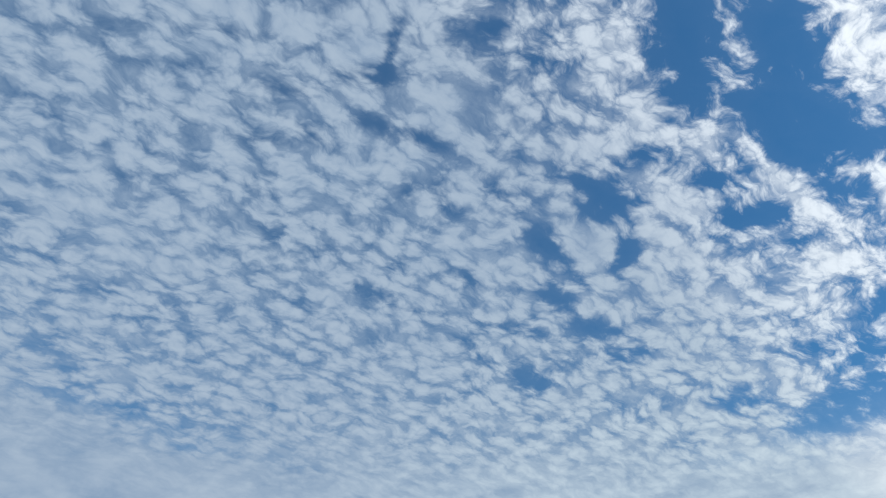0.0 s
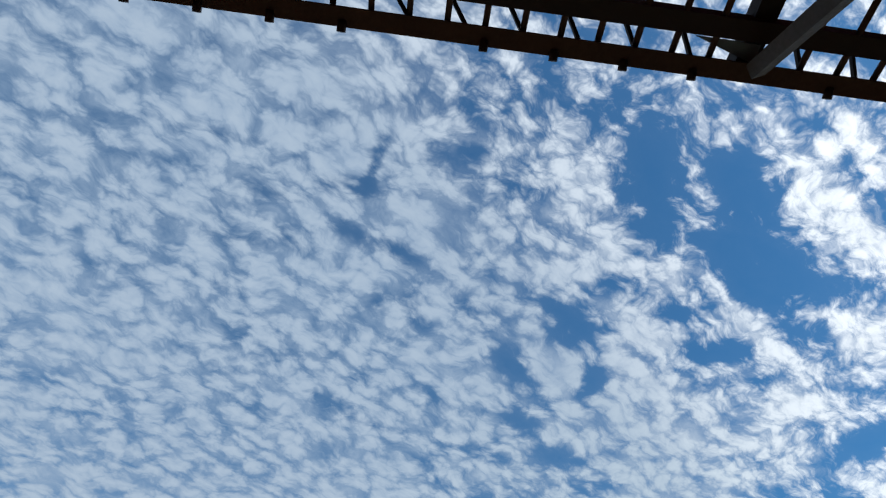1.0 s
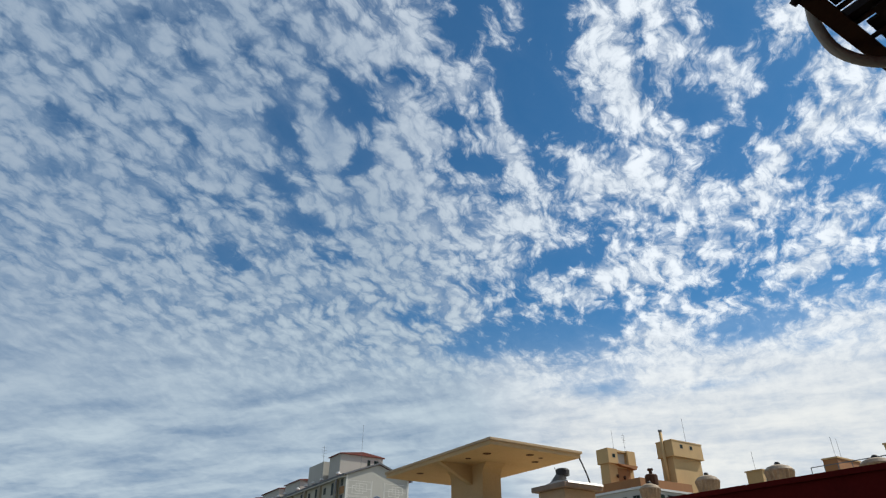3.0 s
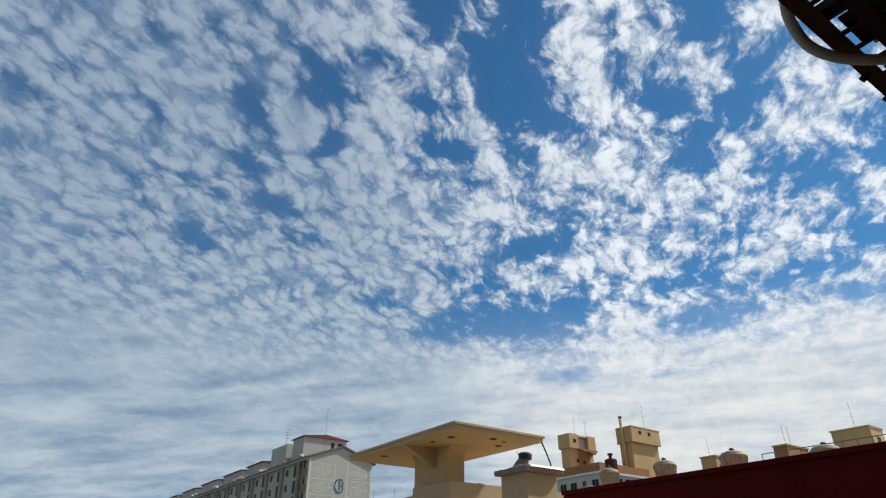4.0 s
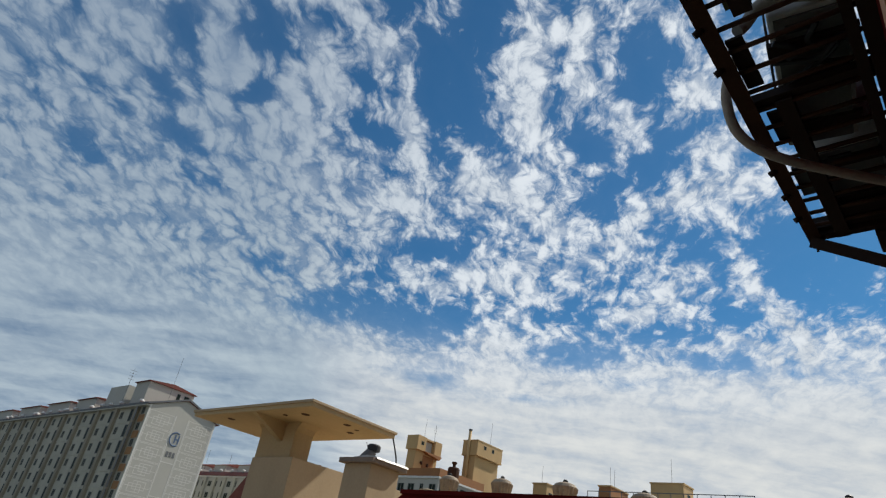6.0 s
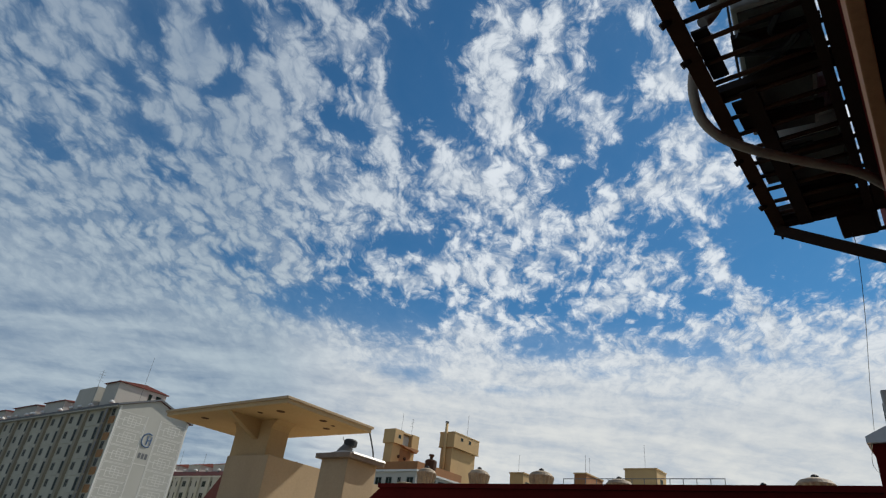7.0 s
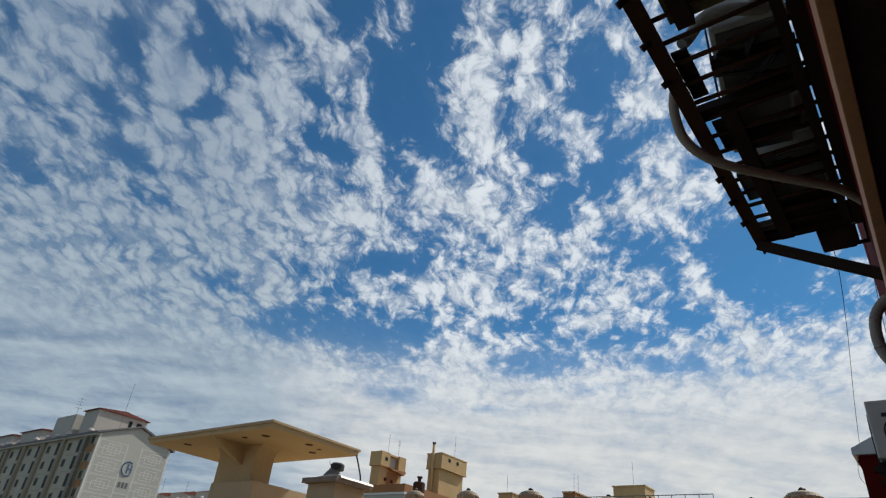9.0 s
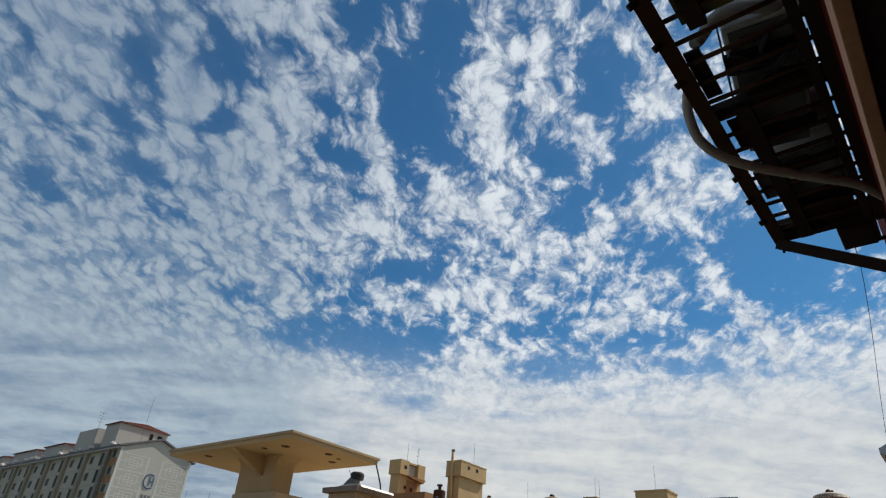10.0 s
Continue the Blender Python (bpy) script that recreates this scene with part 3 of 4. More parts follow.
pipe("insulated_pipe", "taped pipe looping out below the edge board",
     [(2.62, 0.16, 1.27), (2.61, 0.10, 1.20), (2.60, 0.03, 1.165), (2.60, -0.018, 1.10), (2.60, -0.030, 1.00), (2.61, -0.008, 0.925), (2.63, 0.06, 0.86), (2.66, 0.3, 0.82), (2.7, 1.22, 0.80)], 0.020, HOSE)
for pts in ([(1.86, -0.27, 1.968), (1.92, -0.20, 1.955), (1.97, -0.24, 1.962), (2.03, -0.13, 1.955), (2.07, -0.05, 1.965)],
            [(1.83, -0.12, 1.965), (1.90, -0.16, 1.955), (1.96, -0.08, 1.96), (2.04, -0.19, 1.955), (2.08, -0.28, 1.965)],
            [(1.95, -0.30, 1.96), (1.99, -0.15, 1.95), (1.93, -0.06, 1.96), (2.05, -0.02, 1.965)]):
    c = thing("loose_cable", "tangled black cable lying on the rack bars", "cable", "rack cables", at=spot(0, 0, 0))
    part("cord", tube(smooth_line(pts, 6), 0.012, 6), BLACK, c)


def wire(label, points, r=0.0018):
    root = thing("hanging_wire", label, "wire", at=spot(0, 0, 0))
    part("strand", tube(smooth_line(points, 5), r, 5), BLACK, root)


wire("thin black wire strung from the rack to the pier", [(3.44, -0.115, 1.91), (3.5, -0.122, 1.75), (4.3, -0.194, 1.73), (5.1, -0.293, 1.585), (6.02, -0.39, 1.487)])
wire("thin black wire end dangling beside the pier", [(6.02, -0.425, 1.40), (5.99, -0.43, 1.35), (5.99, -0.445, 1.24), (6.0, -0.43, 1.19), (6.04, -0.41, 1.17)])
wire("thin black wire down the wall from the rack", [(3.45, 0.03, 1.91), (3.5, 0.025, 1.75), (3.6, 0.0, 1.36), (3.6, 0.0, 0.6)])

solid("wall_pier", prism([(-0.415, FLOOR), (1.2, FLOOR), (1.2, 1.39), (-0.415, 1.39), (-0.430, 1.34), (-0.415, 1.28)], 0, 6.0, 6.32), REDWALL, "dark red rendered pier at the parapet's end", "wall", kind="structure")
solid("trim_pier_cap", prism([(-0.455, 1.39), (1.2, 1.39), (1.2, 1.52), (-0.30, 1.52), (-0.455, 1.44)], 0, 5.96, 6.36), WHITECAP, "bright white sheet-metal cap on the pier", "trim", kind="structure")


# ---- roof things beyond the parapet ----
solid("floor_far_roof", boxes(((6.32, -16.0, 0.2), (16.0, 7.0, 0.45))), CREAMDARK, "beige flat roof beyond the parapet", "floor", kind="structure")


def canopy_shelter():
    root = thing("ventilation_canopy", "cream-painted concrete canopy on one broad column above a shaft", "canopy", at=spot(0, 0, 0))
    top = 2.62
    part("slab", boxes(((6.60, -12.82, top - 0.12), (8.76, -8.84, top)), bevel=0.012), CONCRETE, root)
    part("slab_rim", boxes(((6.57, -12.85, top - 0.045), (8.79, -8.81, top + 0.006)), bevel=0.01), CREAMDARK, root)
    part("column", prism([(-11.36, 1.70), (-10.22, 1.70), (-10.22, top - 0.30), (-10.17, top - 0.20), (-10.05, top - 0.115), (-11.52, top - 0.115), (-11.41, top - 0.20), (-11.36, top - 0.30)], 0, 7.40, 7.85), CONCRETE, root)
    for q in (7.38,):
        part("haunch", prism([(6.62, top - 0.118), (q + 0.05, top - 0.118), (q + 0.05, top - 0.50), (q - 0.02, top - 0.48)], 1, -10.70, -10.57), CONCRETE, root)
    part("pedestal", boxes(((7.20, -11.12, 0.45), (11.0, -9.82, 1.78)), bevel=0.012), CREAMDARK, root)
    for i, (a, p, r) in enumerate(((6.95, -11.9, 0.075), (6.95, -10.05, 0.05), (7.0, -9.5, 0.075), (7.75, -9.15, 0.07), (8.25, -9.6, 0.07), (8.1, -9.25, 0.04))):
        part("stain_patch", turned([(r, -0.006), (r * 1.1, -0.002), (r * 1.1, 0.002)], 12, at=(a, p, top - 0.122)), RUST, root, "rust-brown stained drain hole")
    return root


canopy_shelter()


def chimney():
    root = thing("chimney", "beige rendered chimney box with a zinc-sheeted top", "chimney", at=spot(0, 0, 0))
    part("shaft", boxes(((6.85, -7.93, 0.45), (7.50, -7.32, 1.59)), bevel=0.01), CREAMDARK, root)
    part("cap", boxes(((6.77, -8.01, 1.59), (7.58, -7.22, 1.67)), bevel=0.012), RUSTCAP, root)
    part("sheet", prism([(-7.74, 1.674), (-7.23, 1.674), (-7.21, 1.65), (-7.20, 1.655), (-7.22, 1.688), (-7.45, 1.715), (-7.74, 1.688)], 0, 6.84, 7.58), ZINC, root, "bent shiny zinc sheet")
    flue = part("flue", tube([(7.06, -7.78, 1.67), (7.09, -7.75, 1.73), (7.13, -7.71, 1.80), (7.16, -7.68, 1.86)], 0.088, 18), GREYSTEEL, root, "tapered grey metal flue")
    part("cowl", turned([(0.080, 1.84), (0.108, 1.85), (0.112, 1.93), (0.09, 1.955), (0.02, 1.96)], 18, at=(7.17, -7.67, 0)), BLACK, flue, "black flue cowl")
    return root


RUSTCAP = material("weathered_brown_grey_cap", (0.26, 0.20, 0.15), (0.12, 0.09, 0.07), rough=0.8, scale=5, fine=40)
chimney()
vent_pipe = thing("vent_pipe", "short beige concrete vent pipe with a flat lid", "vent", at=spot(7.60, -6.72, 0.45))
part("stem", turned([(0.12, 0.0), (0.11, 0.75), (0.12, 0.80)], 14), CREAMDARK, vent_pipe)
part("lid", turned([(0.15, 0.80), (0.16, 0.83), (0.15, 0.90), (0.05, 0.92)], 14), CREAMDARK, vent_pipe)
wire("slack grey cable hanging from the canopy corner", [(8.74, -8.86, 2.50), (8.76, -8.78, 2.3), (8.78, -8.70, 2.05), (8.78, -8.68, 1.7), (8.78, -8.70, 0.45)], 0.016)
wire("thin aerial wire from the canopy to the chimney", [(8.74, -9.6, 2.45), (8.2, -8.8, 1.95), (7.5, -7.9, 1.62)], 0.006)

red_roof = thing("red_roof", "dark red tiled lean-to roof behind the shaft pedestal", "roof", at=spot(0, 0, 0))
part("tiles", prism([(-15.2, 0.45), (-13.0, 0.45), (-13.0, 2.2), (-13.5, 2.2)], 0, 9.0, 12.0), REDTILE, red_roof)


def roof_vent(az, dist, size, top):
    """Turbine ventilator: ribbed drum, domed top with a knob, on a straight neck."""
    x, y = dist * math.sin(radians(az)), dist * math.cos(radians(az))
    base = 0.45
    root = thing("roof_ventilator", "dull ribbed metal turbine ventilator on the flat roof", "ventilator", "roof ventilators", at=pose(x, y, EYE + base, 0, 0, az * 7))
    h = top - base
    part("neck", turned([(size * 0.30, 0.0), (size * 0.28, h - 0.36)], 14), GREYSTEEL, root)
    part("drum", turned([(size * 0.30, h - 0.37), (size * 0.36, h - 0.34), (size * 0.42, h - 0.22), (size * 0.47, h - 0.13), (size * 0.47, h - 0.11)], 36, rib=0.11), VENTMETAL, root)
    part("dome", turned([(size * 0.50, h - 0.125), (size * 0.50, h - 0.105), (size * 0.40, h - 0.06), (size * 0.2, h - 0.03), (size * 0.1, h - 0.025)], 24), VENTMETAL, root)
    part("knob", turned([(size * 0.10, h - 0.03), (size * 0.10, h), (size * 0.06, h + 0.015)], 10), BLACK, root)


for az, dist, size, top in ((-0.50, 11.5, 0.34, 1.86), (4.15, 11.0, 0.36, 1.86), (9.62, 10.55, 0.40, 1.86), (16.25, 10.7, 0.42, 1.86), (27.4, 10.1, 0.40, 1.78), (31.05, 9.1, 0.44, 1.72)):
    roof_vent(az, dist, size, top)
mast = thing("rusty_pipe_stack", "rusty iron pipe stack with a cap on the roof", "pipe", at=pose(11.9 * math.sin(radians(-0.25)), 11.9 * math.cos(radians(-0.25)), EYE + 0.45))
part("stem", turned([(0.07, 0), (0.07, 1.42), (0.11, 1.43), (0.11, 1.58), (0.09, 1.60)], 12), RUST, mast)
part("cap", turned([(0.03, 1.60), (0.03, 1.66), (0.05, 1.67), (0.05, 1.70)], 10), RUST, mast)


# ---- far apartment blocks ----
def az_el(az, dist, el=0.0):
    return Vector((math.sin(radians(az)) * dist, math.cos(radians(az)) * dist, EYE + dist * math.tan(radians(el))))


def aerial(az, dist, el0, el1, combs=False):
    """A rooftop rod or comb aerial."""
    b0, b1 = az_el(az, dist, el0), az_el(az, dist, el1)
    root = thing("roof_aerial", "thin metal comb aerial on a far roof" if combs else "thin metal lightning rod on a far roof", "antenna", "roof aerials", at=Matrix.Translation(b0))
    h = b1.z - b0.z
    r = dist * 0.00022
    part("rod", tube([(0, 0, -3.2), (0, 0, h)], r, 5), INK, root)
    if combs:
        for f in (0.55, 0.68, 0.80, 0.92):
            part("arm", tube([tuple(U * -h * 0.13 + Vector((0, 0, h * f))), tuple(U * h * 0.13 + Vector((0, 0, h * f)))], r * 0.8, 5), INK, root)


WIN = {}
WINFRAME = material("grey_window_frame", (0.24, 0.24, 0.22), (0.15, 0.15, 0.14), rough=0.7, scale=0.5, fine=8)


def window_mesh(w, h, key):
    """Frame, sill and dark pane, shared by all windows of a size; faces -a, its origin at the sill's middle."""
    if key not in WIN:
        f = boxes(((-0.06, -w / 2, 0), (0.0, w / 2, 0.07)), ((-0.06, -w / 2, h - 0.07), (0, w / 2, h)), ((-0.06, -w / 2, 0.07), (0, -w / 2 + 0.07, h - 0.07)),
                  ((-0.06, w / 2 - 0.07, 0.07), (0, w / 2, h - 0.07)), ((-0.05, -0.035, 0.07), (0, 0.035, h - 0.07)))
        fm = bpy.data.meshes.new("window_frame")
        f.to_mesh(fm), f.free(), fm.materials.append(WINFRAME)
        g = boxes(((-0.02, -w / 2 + 0.05, 0.05), (0.01, w / 2 - 0.05, h - 0.05)))
        gm = bpy.data.meshes.new("pane")
        g.to_mesh(gm), g.free(), gm.materials.append(GLASS)
        WIN[key] = (fm, gm)
    return WIN[key]


def window(root, at, w, h, key, turn=0.0):
    fm, gm = window_mesh(w, h, key)
    o = new("window", fm)
    o.parent, o.location, o.rotation_euler = root, at, (0, 0, radians(turn))
    g = new("pane", gm)
    g.parent = o


def stair_head(name, label, az_l, az_m, az_r, dist, el, depth, mat, group):
    m = az_el(az_m, dist)
    d = dist * math.tan(radians(el))

    def reach(way, az):
        w = Vector((math.sin(radians(az)), math.cos(radians(az)), 0))
        return (m.y * w.x - m.x * w.y) / (way.x * w.y - way.y * w.x)
    wl, wr = reach(-N, az_l), reach(U, az_r)
    root = thing(name, label, "tower", group, at=Matrix.Translation(m - Vector((0, 0, EYE))) @ GRID @ pose(0, 0, d))
    return root, wl, wr


root, wl, wr = stair_head("stair_tower", "ochre rooftop tank tower with two small windows", 0.28, 1.61, 3.91, 120.0, 12.43, 0, OCHRE, "rooftop towers")
part("head", boxes(((0, -wl, -2.75), (wr, 0, 0)), bevel=0.06), OCHRE, root)
part("cornice", boxes(((-0.06, -wl - 0.06, -0.16), (wr + 0.06, 0.06, 0.04)), ((-0.06, -wl - 0.06, -2.86), (wr + 0.06, 0.06, -2.72))), OCHRE, root)
part("shaft", boxes(((0.35, -wl + 0.3, -25), (wr - 0.35, -0.55, -2.8))), OCHRE, root)
part("corner_pipe", tube([(-0.2, -wl * 0.55, -9), (-0.2, -wl * 0.55, 1.7)], 0.28, 10), OCHRE, root)
part("pipe_cap", turned([(0.36, 1.7), (0.36, 2.0)], 10, at=(-0.2, -wl * 0.55, 0)), INK, root)
for x in (wr * 0.30, wr * 0.62):
    window(root, (x, 0.02, -1.35), 0.8, 0.7, "slot", 90)
root, wl, wr = stair_head("stair_tower", "ochre rooftop tank tower with an open doorway and rust stains", -4.84, -3.83, -1.58, 118.0, 12.08, 0, OCHRE, "rooftop towers")
part("head", boxes(((0, -wl, -2.6), (wr * 0.34, 0, 0)), ((wr * 0.72, -wl, -2.6), (wr, 0, 0)), ((wr * 0.34, -wl, -2.6), (wr * 0.72, -0.9, -0.35)), ((wr * 0.34, -wl, -0.36), (wr * 0.72, -0.3, -0.05))), OCHRE, root)
part("door_panel", boxes(((wr * 0.38, -0.89, -2.5), (wr * 0.70, -0.80, -0.5))), PALE, root, "pale grey recessed panel")
part("ledge", prism([(wr * 0.30, -2.6), (wr * 1.0, -2.6), (wr * 0.92, -3.3), (wr * 0.66, -3.0), (wr * 0.45, -2.95)], 1, -0.6, 0.35), RUSTWALL, root, "rust-stained balcony ledge")
part("shaft", boxes(((0.35, -wl + 0.3, -25), (wr - 0.45, -0.5, -2.55))), OCHRE, root)
part("stain", boxes(((wr * 0.35, -0.51, -6.5), (wr * 0.80, -0.47, -3.2))), RUSTWALL, root)
window(root, (wr * 0.20, 0.02, -1.6), 0.8, 0.7, "slot", 90)
for x in (wr * 0.30, wr * 0.55):
    part("siren", turned([(0.15, 0), (0.28, 0.3), (0.2, 0.6)], 10, at=(x, -0.3, -4.9 - x * 0.06)), RUST, root)


def plain_block(label, a0, a1, p0, p1, z, mat, floors, bays, roof=True):
    root = thing("apartment_block", label, "building", "apartment blocks", at=spot(0, 0, 0))
    part("wall", boxes(((a0, p0, -EYE), (a1, p1, z))), mat, root)
    part("cornice", boxes(((a0 - 0.25, p0 - 0.25, z), (a1 + 0.25, p1 + 0.25, z + 0.35))), WHITETRIM, root)
    step = (p1 - p0) / bays
    for f in range(floors):
        for i in range(bays):
            if random.random() < 0.9:
                window(root, (a0 - 0.02, p0 + (i + 0.5) * step, z - 2.3 - 2.8 * f), 1.5 if i % 3 else 0.8, 1.4, "wide" if i % 3 else "narrow")
    return root


# low wing under the towers, with its orange band
wing = plain_block("pale far apartment block with a rust-orange band under its roof", 84.3, 97.0, -85.0, -72.6, 17.0, PALE, 4, 5)
part("band", boxes(((84.1, -85.2, 17.35), (97.2, -72.4, 18.7))), RUSTWALL, wing, "rust-orange stained roof band")
for i in range(4):
    window(wing, (85.8 + 2.9 * i, -72.55, 15.0), 2.2, 1.5, "side", 90)
plain_block("ochre far apartment block behind the parapet", 108.0, 120.0, -78.0, 30.0, 13.2, OCHRE, 3, 24)

for l, m, r, d, el, label in ((6.85, 8.02, 8.75, 124, 9.55, "small ochre stair head on a far flat roof"), (12.44, 13.45, 14.86, 124, 9.98, "rust-stained stair head on a far flat roof"),
                              (16.69, 19.30, 20.04, 122, 10.74, "broad ochre stair head on a far flat roof")):
    root, wl, wr = stair_head("rooftop_shed", label, l, m, r, d, el, 0, OCHRE, "stair heads")
    part("wall", boxes(((0, -wl, -10.2), (wr, 0, 0)), bevel=0.05), RUSTWALL if "rust" in label else OCHRE, root)
    part("roof_edge", boxes(((-0.15, -wl - 0.15, -0.05), (wr + 0.15, 0.15, 0.18))), OCHRE, root)
    window(root, (wr * 0.5, 0.02, -2.6), 1.4, 1.2, "head", 90)
rail = thing("roof_railing", "thin grey railing along a far flat roof", "railing", at=spot(0, 0, 0))
for i in range(14):
    part("post", boxes(((108.2, -57 + 2.2 * i, 13.5), (108.3, -56.9 + 2.2 * i, 20.2))), INK, rail)
part("top_rail", boxes(((108.18, -57, 20.2), (108.32, -28.3, 20.32))), INK, rail)

for row in ((2.75, 125, 11.8, 14.0), (-3.3, 121, 11.7, 13.5), (7.6, 126, 9.3, 11.0), (13.4, 126, 9.7, 11.5), (13.75, 126, 9.7, 11.3), (18.4, 125, 10.4, 12.6)):
    aerial(*row)
aerial(-2.35, 122, 11.5, 13.1, True)


PILASTER = material("brown_grey_pilaster_paint", (0.30, 0.27, 0.20), (0.19, 0.175, 0.13), rough=0.9, scale=0.3, fine=5, streak=0.8)
FLAT = 2.32


def slab_block():
    """The long block with its patterned gable, ten storeys of windows and tank houses on the roof."""
    corner = Vector((math.sin(radians(-27.15)), math.cos(radians(-27.15)), 0)) * 100
    z, width, long = 17.6, 11.0, 110.0
    root = thing("apartment_block", "long grey-green apartment block with a pale patterned gable", "building", "apartment blocks",
                 at=Matrix.Translation(corner * 1.17) @ GRID @ pose(0, 0, z * 1.17) @ Matrix.Scale(1.17, 4))
    part("wall", boxes(((0, -long, -z - EYE), (width, 0, 0))), FACADE, root)
    gable = part("gable", prism([(0, -z - EYE), (width, -z - EYE), (width, 0), (width / 2, 2.0), (0, 0)], 1, 0.0, 0.22), PALE, root, "pale grey panelled gable wall")
    part("roof", prism([(-0.5, -0.12), (-0.5, 0.1), (width / 2, 2.25), (width + 0.5, 0.1), (width + 0.5, -0.12), (width / 2, 2.02)], 1, -long, 0.42), REDTILE, root, "red tiled pitched roof")
    part("verge", prism([(-0.55, -0.15), (-0.55, 0.12), (width / 2, 2.32), (width + 0.55, 0.12), (width + 0.55, -0.15), (width / 2, 2.06)], 1, 0.42, 0.56), INK, root, "dark roof verge")
    # raised frames on the gable: two columns of nested panels, a plain strip between
    strip = []
    for f in range(10):
        top = -0.7 - FLAT * f
        for a0, a1 in ((0.36, 4.30), (6.70, 10.64)):
            strip.append(((a0, top - 2.24), (a1, top)))
    def ring(x0, z0, x1, z1, w):
        return [((x0, 0, z0), (x1, 0.012, z0 + w)), ((x0, 0, z1 - w), (x1, 0.012, z1)), ((x0, 0, z0 + w), (x0 + w, 0.012, z1 - w)), ((x1 - w, 0, z0 + w), (x1, 0.012, z1 - w))]
    bars = ring(0, 0, 3.94, 2.24, 0.07) + ring(0.72, 0.34, 2.62, 1.50, 0.09) + ring(1.32, 0.74, 3.22, 1.90, 0.09)
    bars += [((1.92, 0, 0.43), (2.01, 0.013, 1.81)), ((0.07, 0, 1.08), (1.92, 0.011, 1.16)), ((2.01, 0, 1.08), (3.87, 0.011, 1.16))]
    frame_mesh = boxes(*bars)
    first = part("panel", frame_mesh, PALETRIM, gable)
    first.location = (strip[0][0][0], 0.222, strip[0][0][1])
    repeat(first, [(lo[0], 0.222, lo[1]) for lo, hi in strip[1:]])
    part("edge_strip", boxes(((0.0, 0.222, -30), (0.28, 0.25, 0.0)), ((10.72, 0.222, -30), (11.0, 0.25, 0.0)), ((4.36, 0.222, -30), (4.50, 0.24, -0.6)), ((6.50, 0.222, -30), (6.64, 0.24, -0.6)), ((4.50, 0.222, -7.2), (6.50, 0.24, -7.08)), ((4.50, 0.222, -11.9), (6.50, 0.24, -11.78))), PALETRIM, gable)
    # emblem: a broken ring with a small crossed bar shape
    g = bmesh.new()
    tube([(5.45 + 0.86 * math.cos(t), 0.22, -3.75 + 0.95 * math.sin(t)) for t in (radians(55 + i * 12.5) for i in range(21))], 0.11, 6, g)
    box(g, (5.33, 0.18, -4.35), (5.50, 0.27, -3.15)), box(g, (5.90, 0.18, -4.35), (6.07, 0.27, -3.15)), box(g, (5.50, 0.18, -3.84), (5.90, 0.27, -3.66))
    part("emblem", g, BLUE, gable, "faded blue ring emblem")
    for i in range(3):
        part("number_bar", boxes(((4.80 + i * 0.52, 0.222, -6.35), (5.16 + i * 0.52, 0.245, -5.60))), INK, gable, "dark painted bar")
    # long face: pilasters, spandrels, windows
    bay = 3.4
    pil = part("pilaster", boxes(((-0.45, -0.45, -z - 6), (0.0, 0.45, -0.3))), PILASTER, root)
    pil.location = (0, -2.9, 0)
    repeat(pil, [(0, -2.9 - 2 * bay * i, 0) for i in range(1, 15)])
    part("gutter", boxes(((-0.66, -long, -0.16), (-0.52, 0.40, 0.12))), INK, root)
    part("eave", boxes(((-0.60, -long, -0.36), (0.0, 0.2, -0.1))), PALE, root)
    for f in range(9):
        sill = -FLAT * f
        part("floor_band", boxes(((-0.07, -long, sill - 2.66), (0.0, 0, sill - 2.54))), FACADE, root)
        for i in range(30):
            if i % 2:
                window(root, (-0.02, -1.05 - bay * i, sill - 2.42), 1.7, 1.85, "tall")
            else:
                window(root, (-0.02, -1.15 - bay * i, sill - (1.95 if i else 1.50)), 0.95, 1.1, "small")
                window(root, (-0.02, -2.80 - bay * i - 0.55, sill - 1.95), 0.6, 1.1, "slim")
        part("side_panel", boxes(((-0.12, -1.80, sill - 2.62), (0.0, -0.22, sill - 1.58))), ORANGE, root, "orange-brown side panel")
        part("balcony_screen", boxes(((-0.62, -2.5, sill - 2.5), (-0.54, -2.0, sill - 0.5))), GREYSTEEL, root)
    # tank houses along the ridge
    for i, (p, deep) in enumerate(((-5.5, 4.5), (-23.5, 8.0), (-35.0, 10.5), (-50.0, 11.0), (-66.0, 11.0), (-82.0, 11.0), (-98.0, 10.0))):
        hgt = 2.7 if i else 4.3
        th = thing("tank_house", "pale rooftop tank house with a red tiled lid", "building", "tank houses", at=root.matrix_world @ pose(1.2, p, 0))
        part("wall", boxes(((0, -deep, -0.2), (7.8, 0, hgt))), PALE, th)
        part("lid", prism([(-0.3, hgt), (8.1, hgt), (8.1, hgt + 0.10), (3.9, hgt + 0.62), (-0.3, hgt + 0.10)], 1, -deep - 0.3, 0.3), REDTILE, th)
        window(th, (6.6, 0.02, hgt - 1.7), 0.9, 1.2, "tank", 90)
        window(th, (5.2, 0.02, hgt - 1.7), 0.6, 1.2, "tank2", 90)
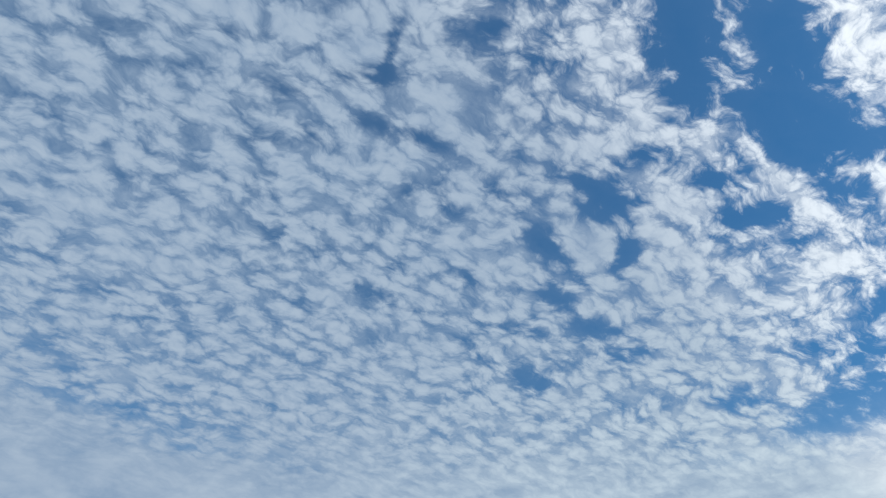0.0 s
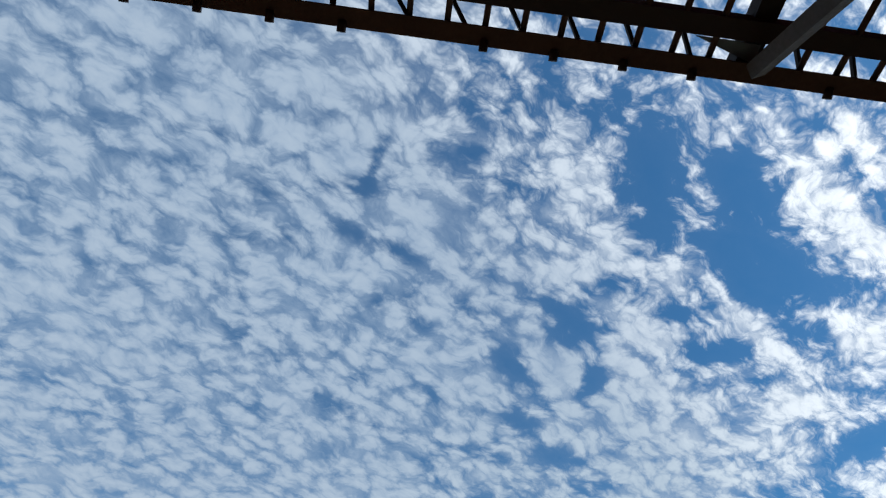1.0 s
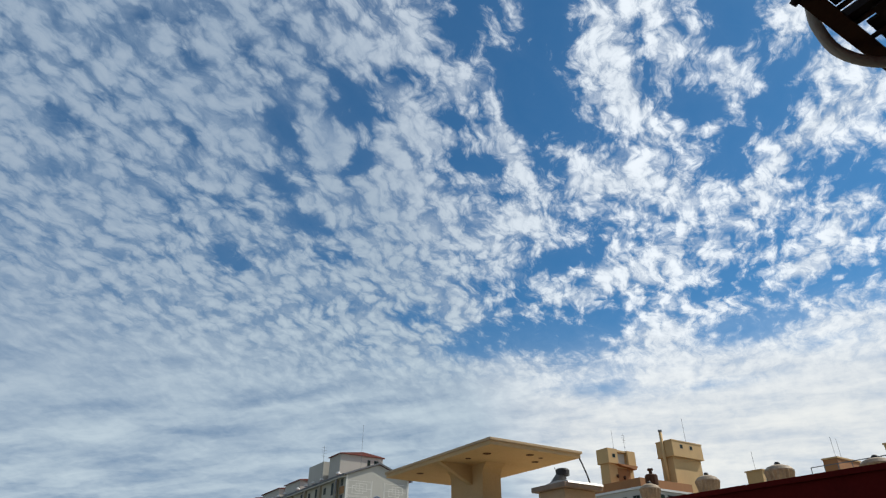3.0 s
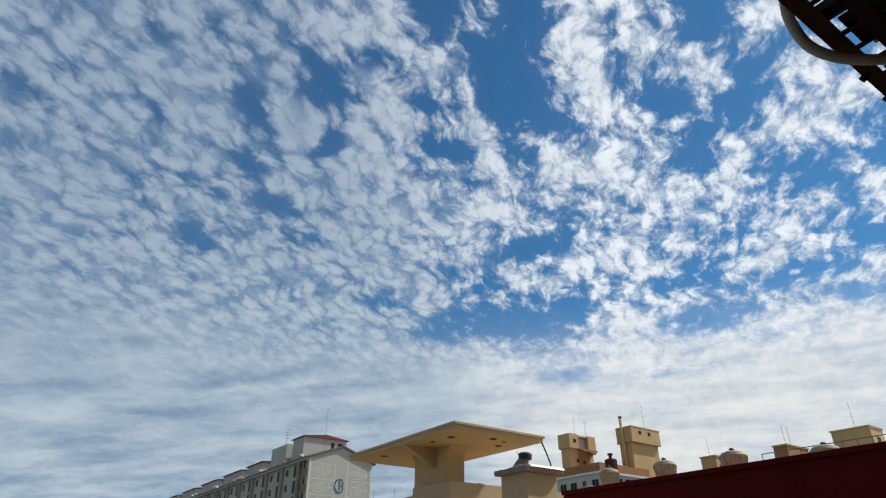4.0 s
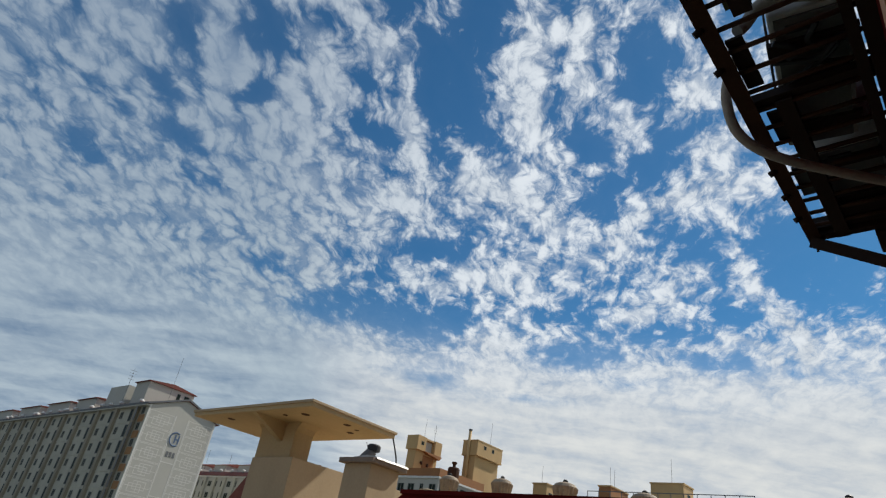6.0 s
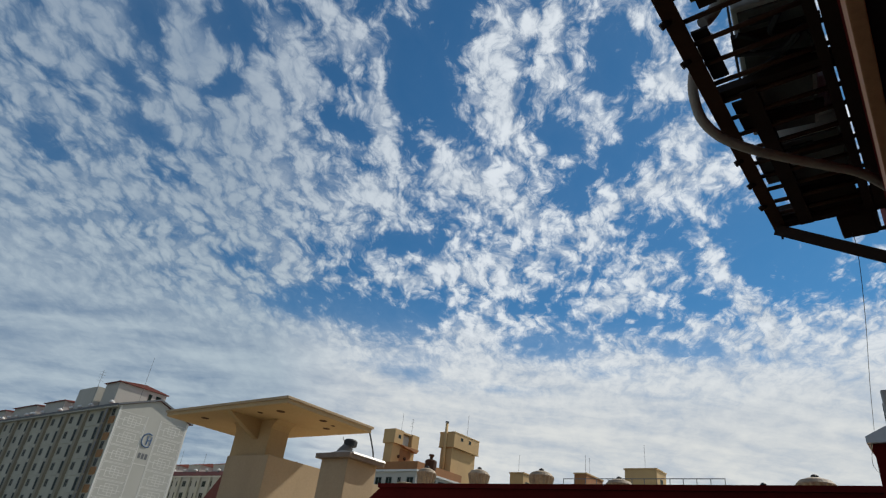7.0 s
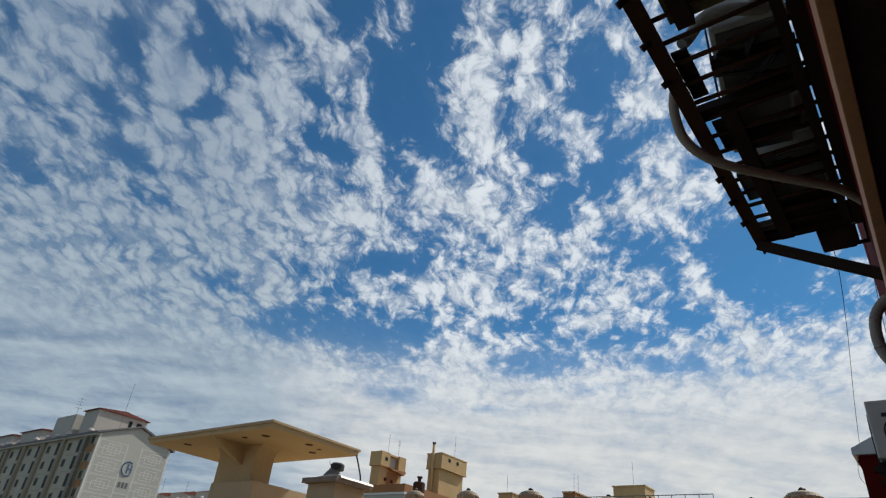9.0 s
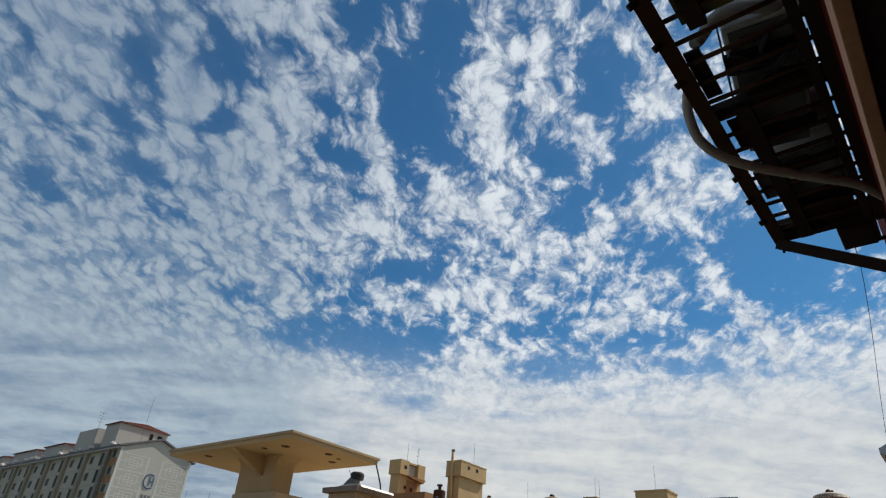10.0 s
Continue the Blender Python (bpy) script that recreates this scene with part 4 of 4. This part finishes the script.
        if i == 0:
            ob = thing("rooftop_shed", "pale open-topped stair head between the tank houses", "building", "stair heads", at=root.matrix_world @ pose(0.6, -11.2, 0))
            part("wall", boxes(((0, -6.6, -0.2), (3.4, 0, 3.2)), ((0, -6.6, 3.2), (0.25, 0, 3.9)), ((0.25, -6.6, 3.2), (3.4, -6.35, 3.9)), ((3.15, -6.35, 3.2), (3.4, 0, 3.9)), ((0.25, -0.25, 3.2), (1.2, 0, 3.9))), PALE, ob)
        for j, q in enumerate((p + 1.6, p - 5.2, p - 9.0, p - 12.2)):
            cowl = thing("roof_cowl", "small round white roof cowl along the eave", "ventilator", "roof cowls", at=root.matrix_world @ pose(0.35, q, 0.1))
            part("stem", turned([(0.18, -0.2), (0.18, 0.5)], 8), INK, cowl)
            part("hood", turned([(0.25, 0.45), (0.42, 0.62), (0.36, 0.85), (0.12, 0.98)], 12), WHITETRIM, cowl)
    aerial(-25.9, 120, 11.6, 14.2)
    aerial(-29.25, 124, 10.4, 12.3, True)


slab_block()

# a lower row of blocks beyond
row = plain_block("far cream apartment row with red roofs", 91.0, 103.0, -200.0, -110.0, 17.4, PALE, 4, 30)
part("roof", prism([(90.4, 17.75), (91.6, 18.9), (102.4, 18.9), (103.6, 17.75)], 1, -200, -110), REDTILE, row, "low red tiled roof")
for i in range(7):
    th = thing("tank_house", "pale tank house with a red lid on the far row", "building", "tank houses", at=spot(93.0, -189 + 11.5 * i, 17.9))
    part("wall", boxes(((0, -5.6, -0.2), (6, 0, 3.0))), PALE, th)
    part("lid", prism([(-0.3, 3.0), (6.3, 3.0), (3.0, 3.9)], 1, -5.9, 0.3), REDTILE, th)
pil = part("pilaster", boxes(((90.5, -0.5, -4), (91.0, 0.5, 17.3))), FACADE, row)
pil.location = (0, -199, 0)
repeat(pil, [(0, -199 + 4.5 * i, 0) for i in range(1, 20)])
for i in range(16):
    cowl = thing("roof_cowl", "small round white roof cowl on the far row", "ventilator", "roof cowls", at=spot(91.4, -190 + 5.2 * i, 18.5))
    part("stem", turned([(0.2, -0.4), (0.2, 0.5)], 8), INK, cowl)
    part("hood", turned([(0.28, 0.45), (0.48, 0.65), (0.40, 0.9), (0.12, 1.05)], 12), WHITETRIM, cowl)
for az in (-21.3, -19.5):
    aerial(az, 185, 6.2, 7.5)
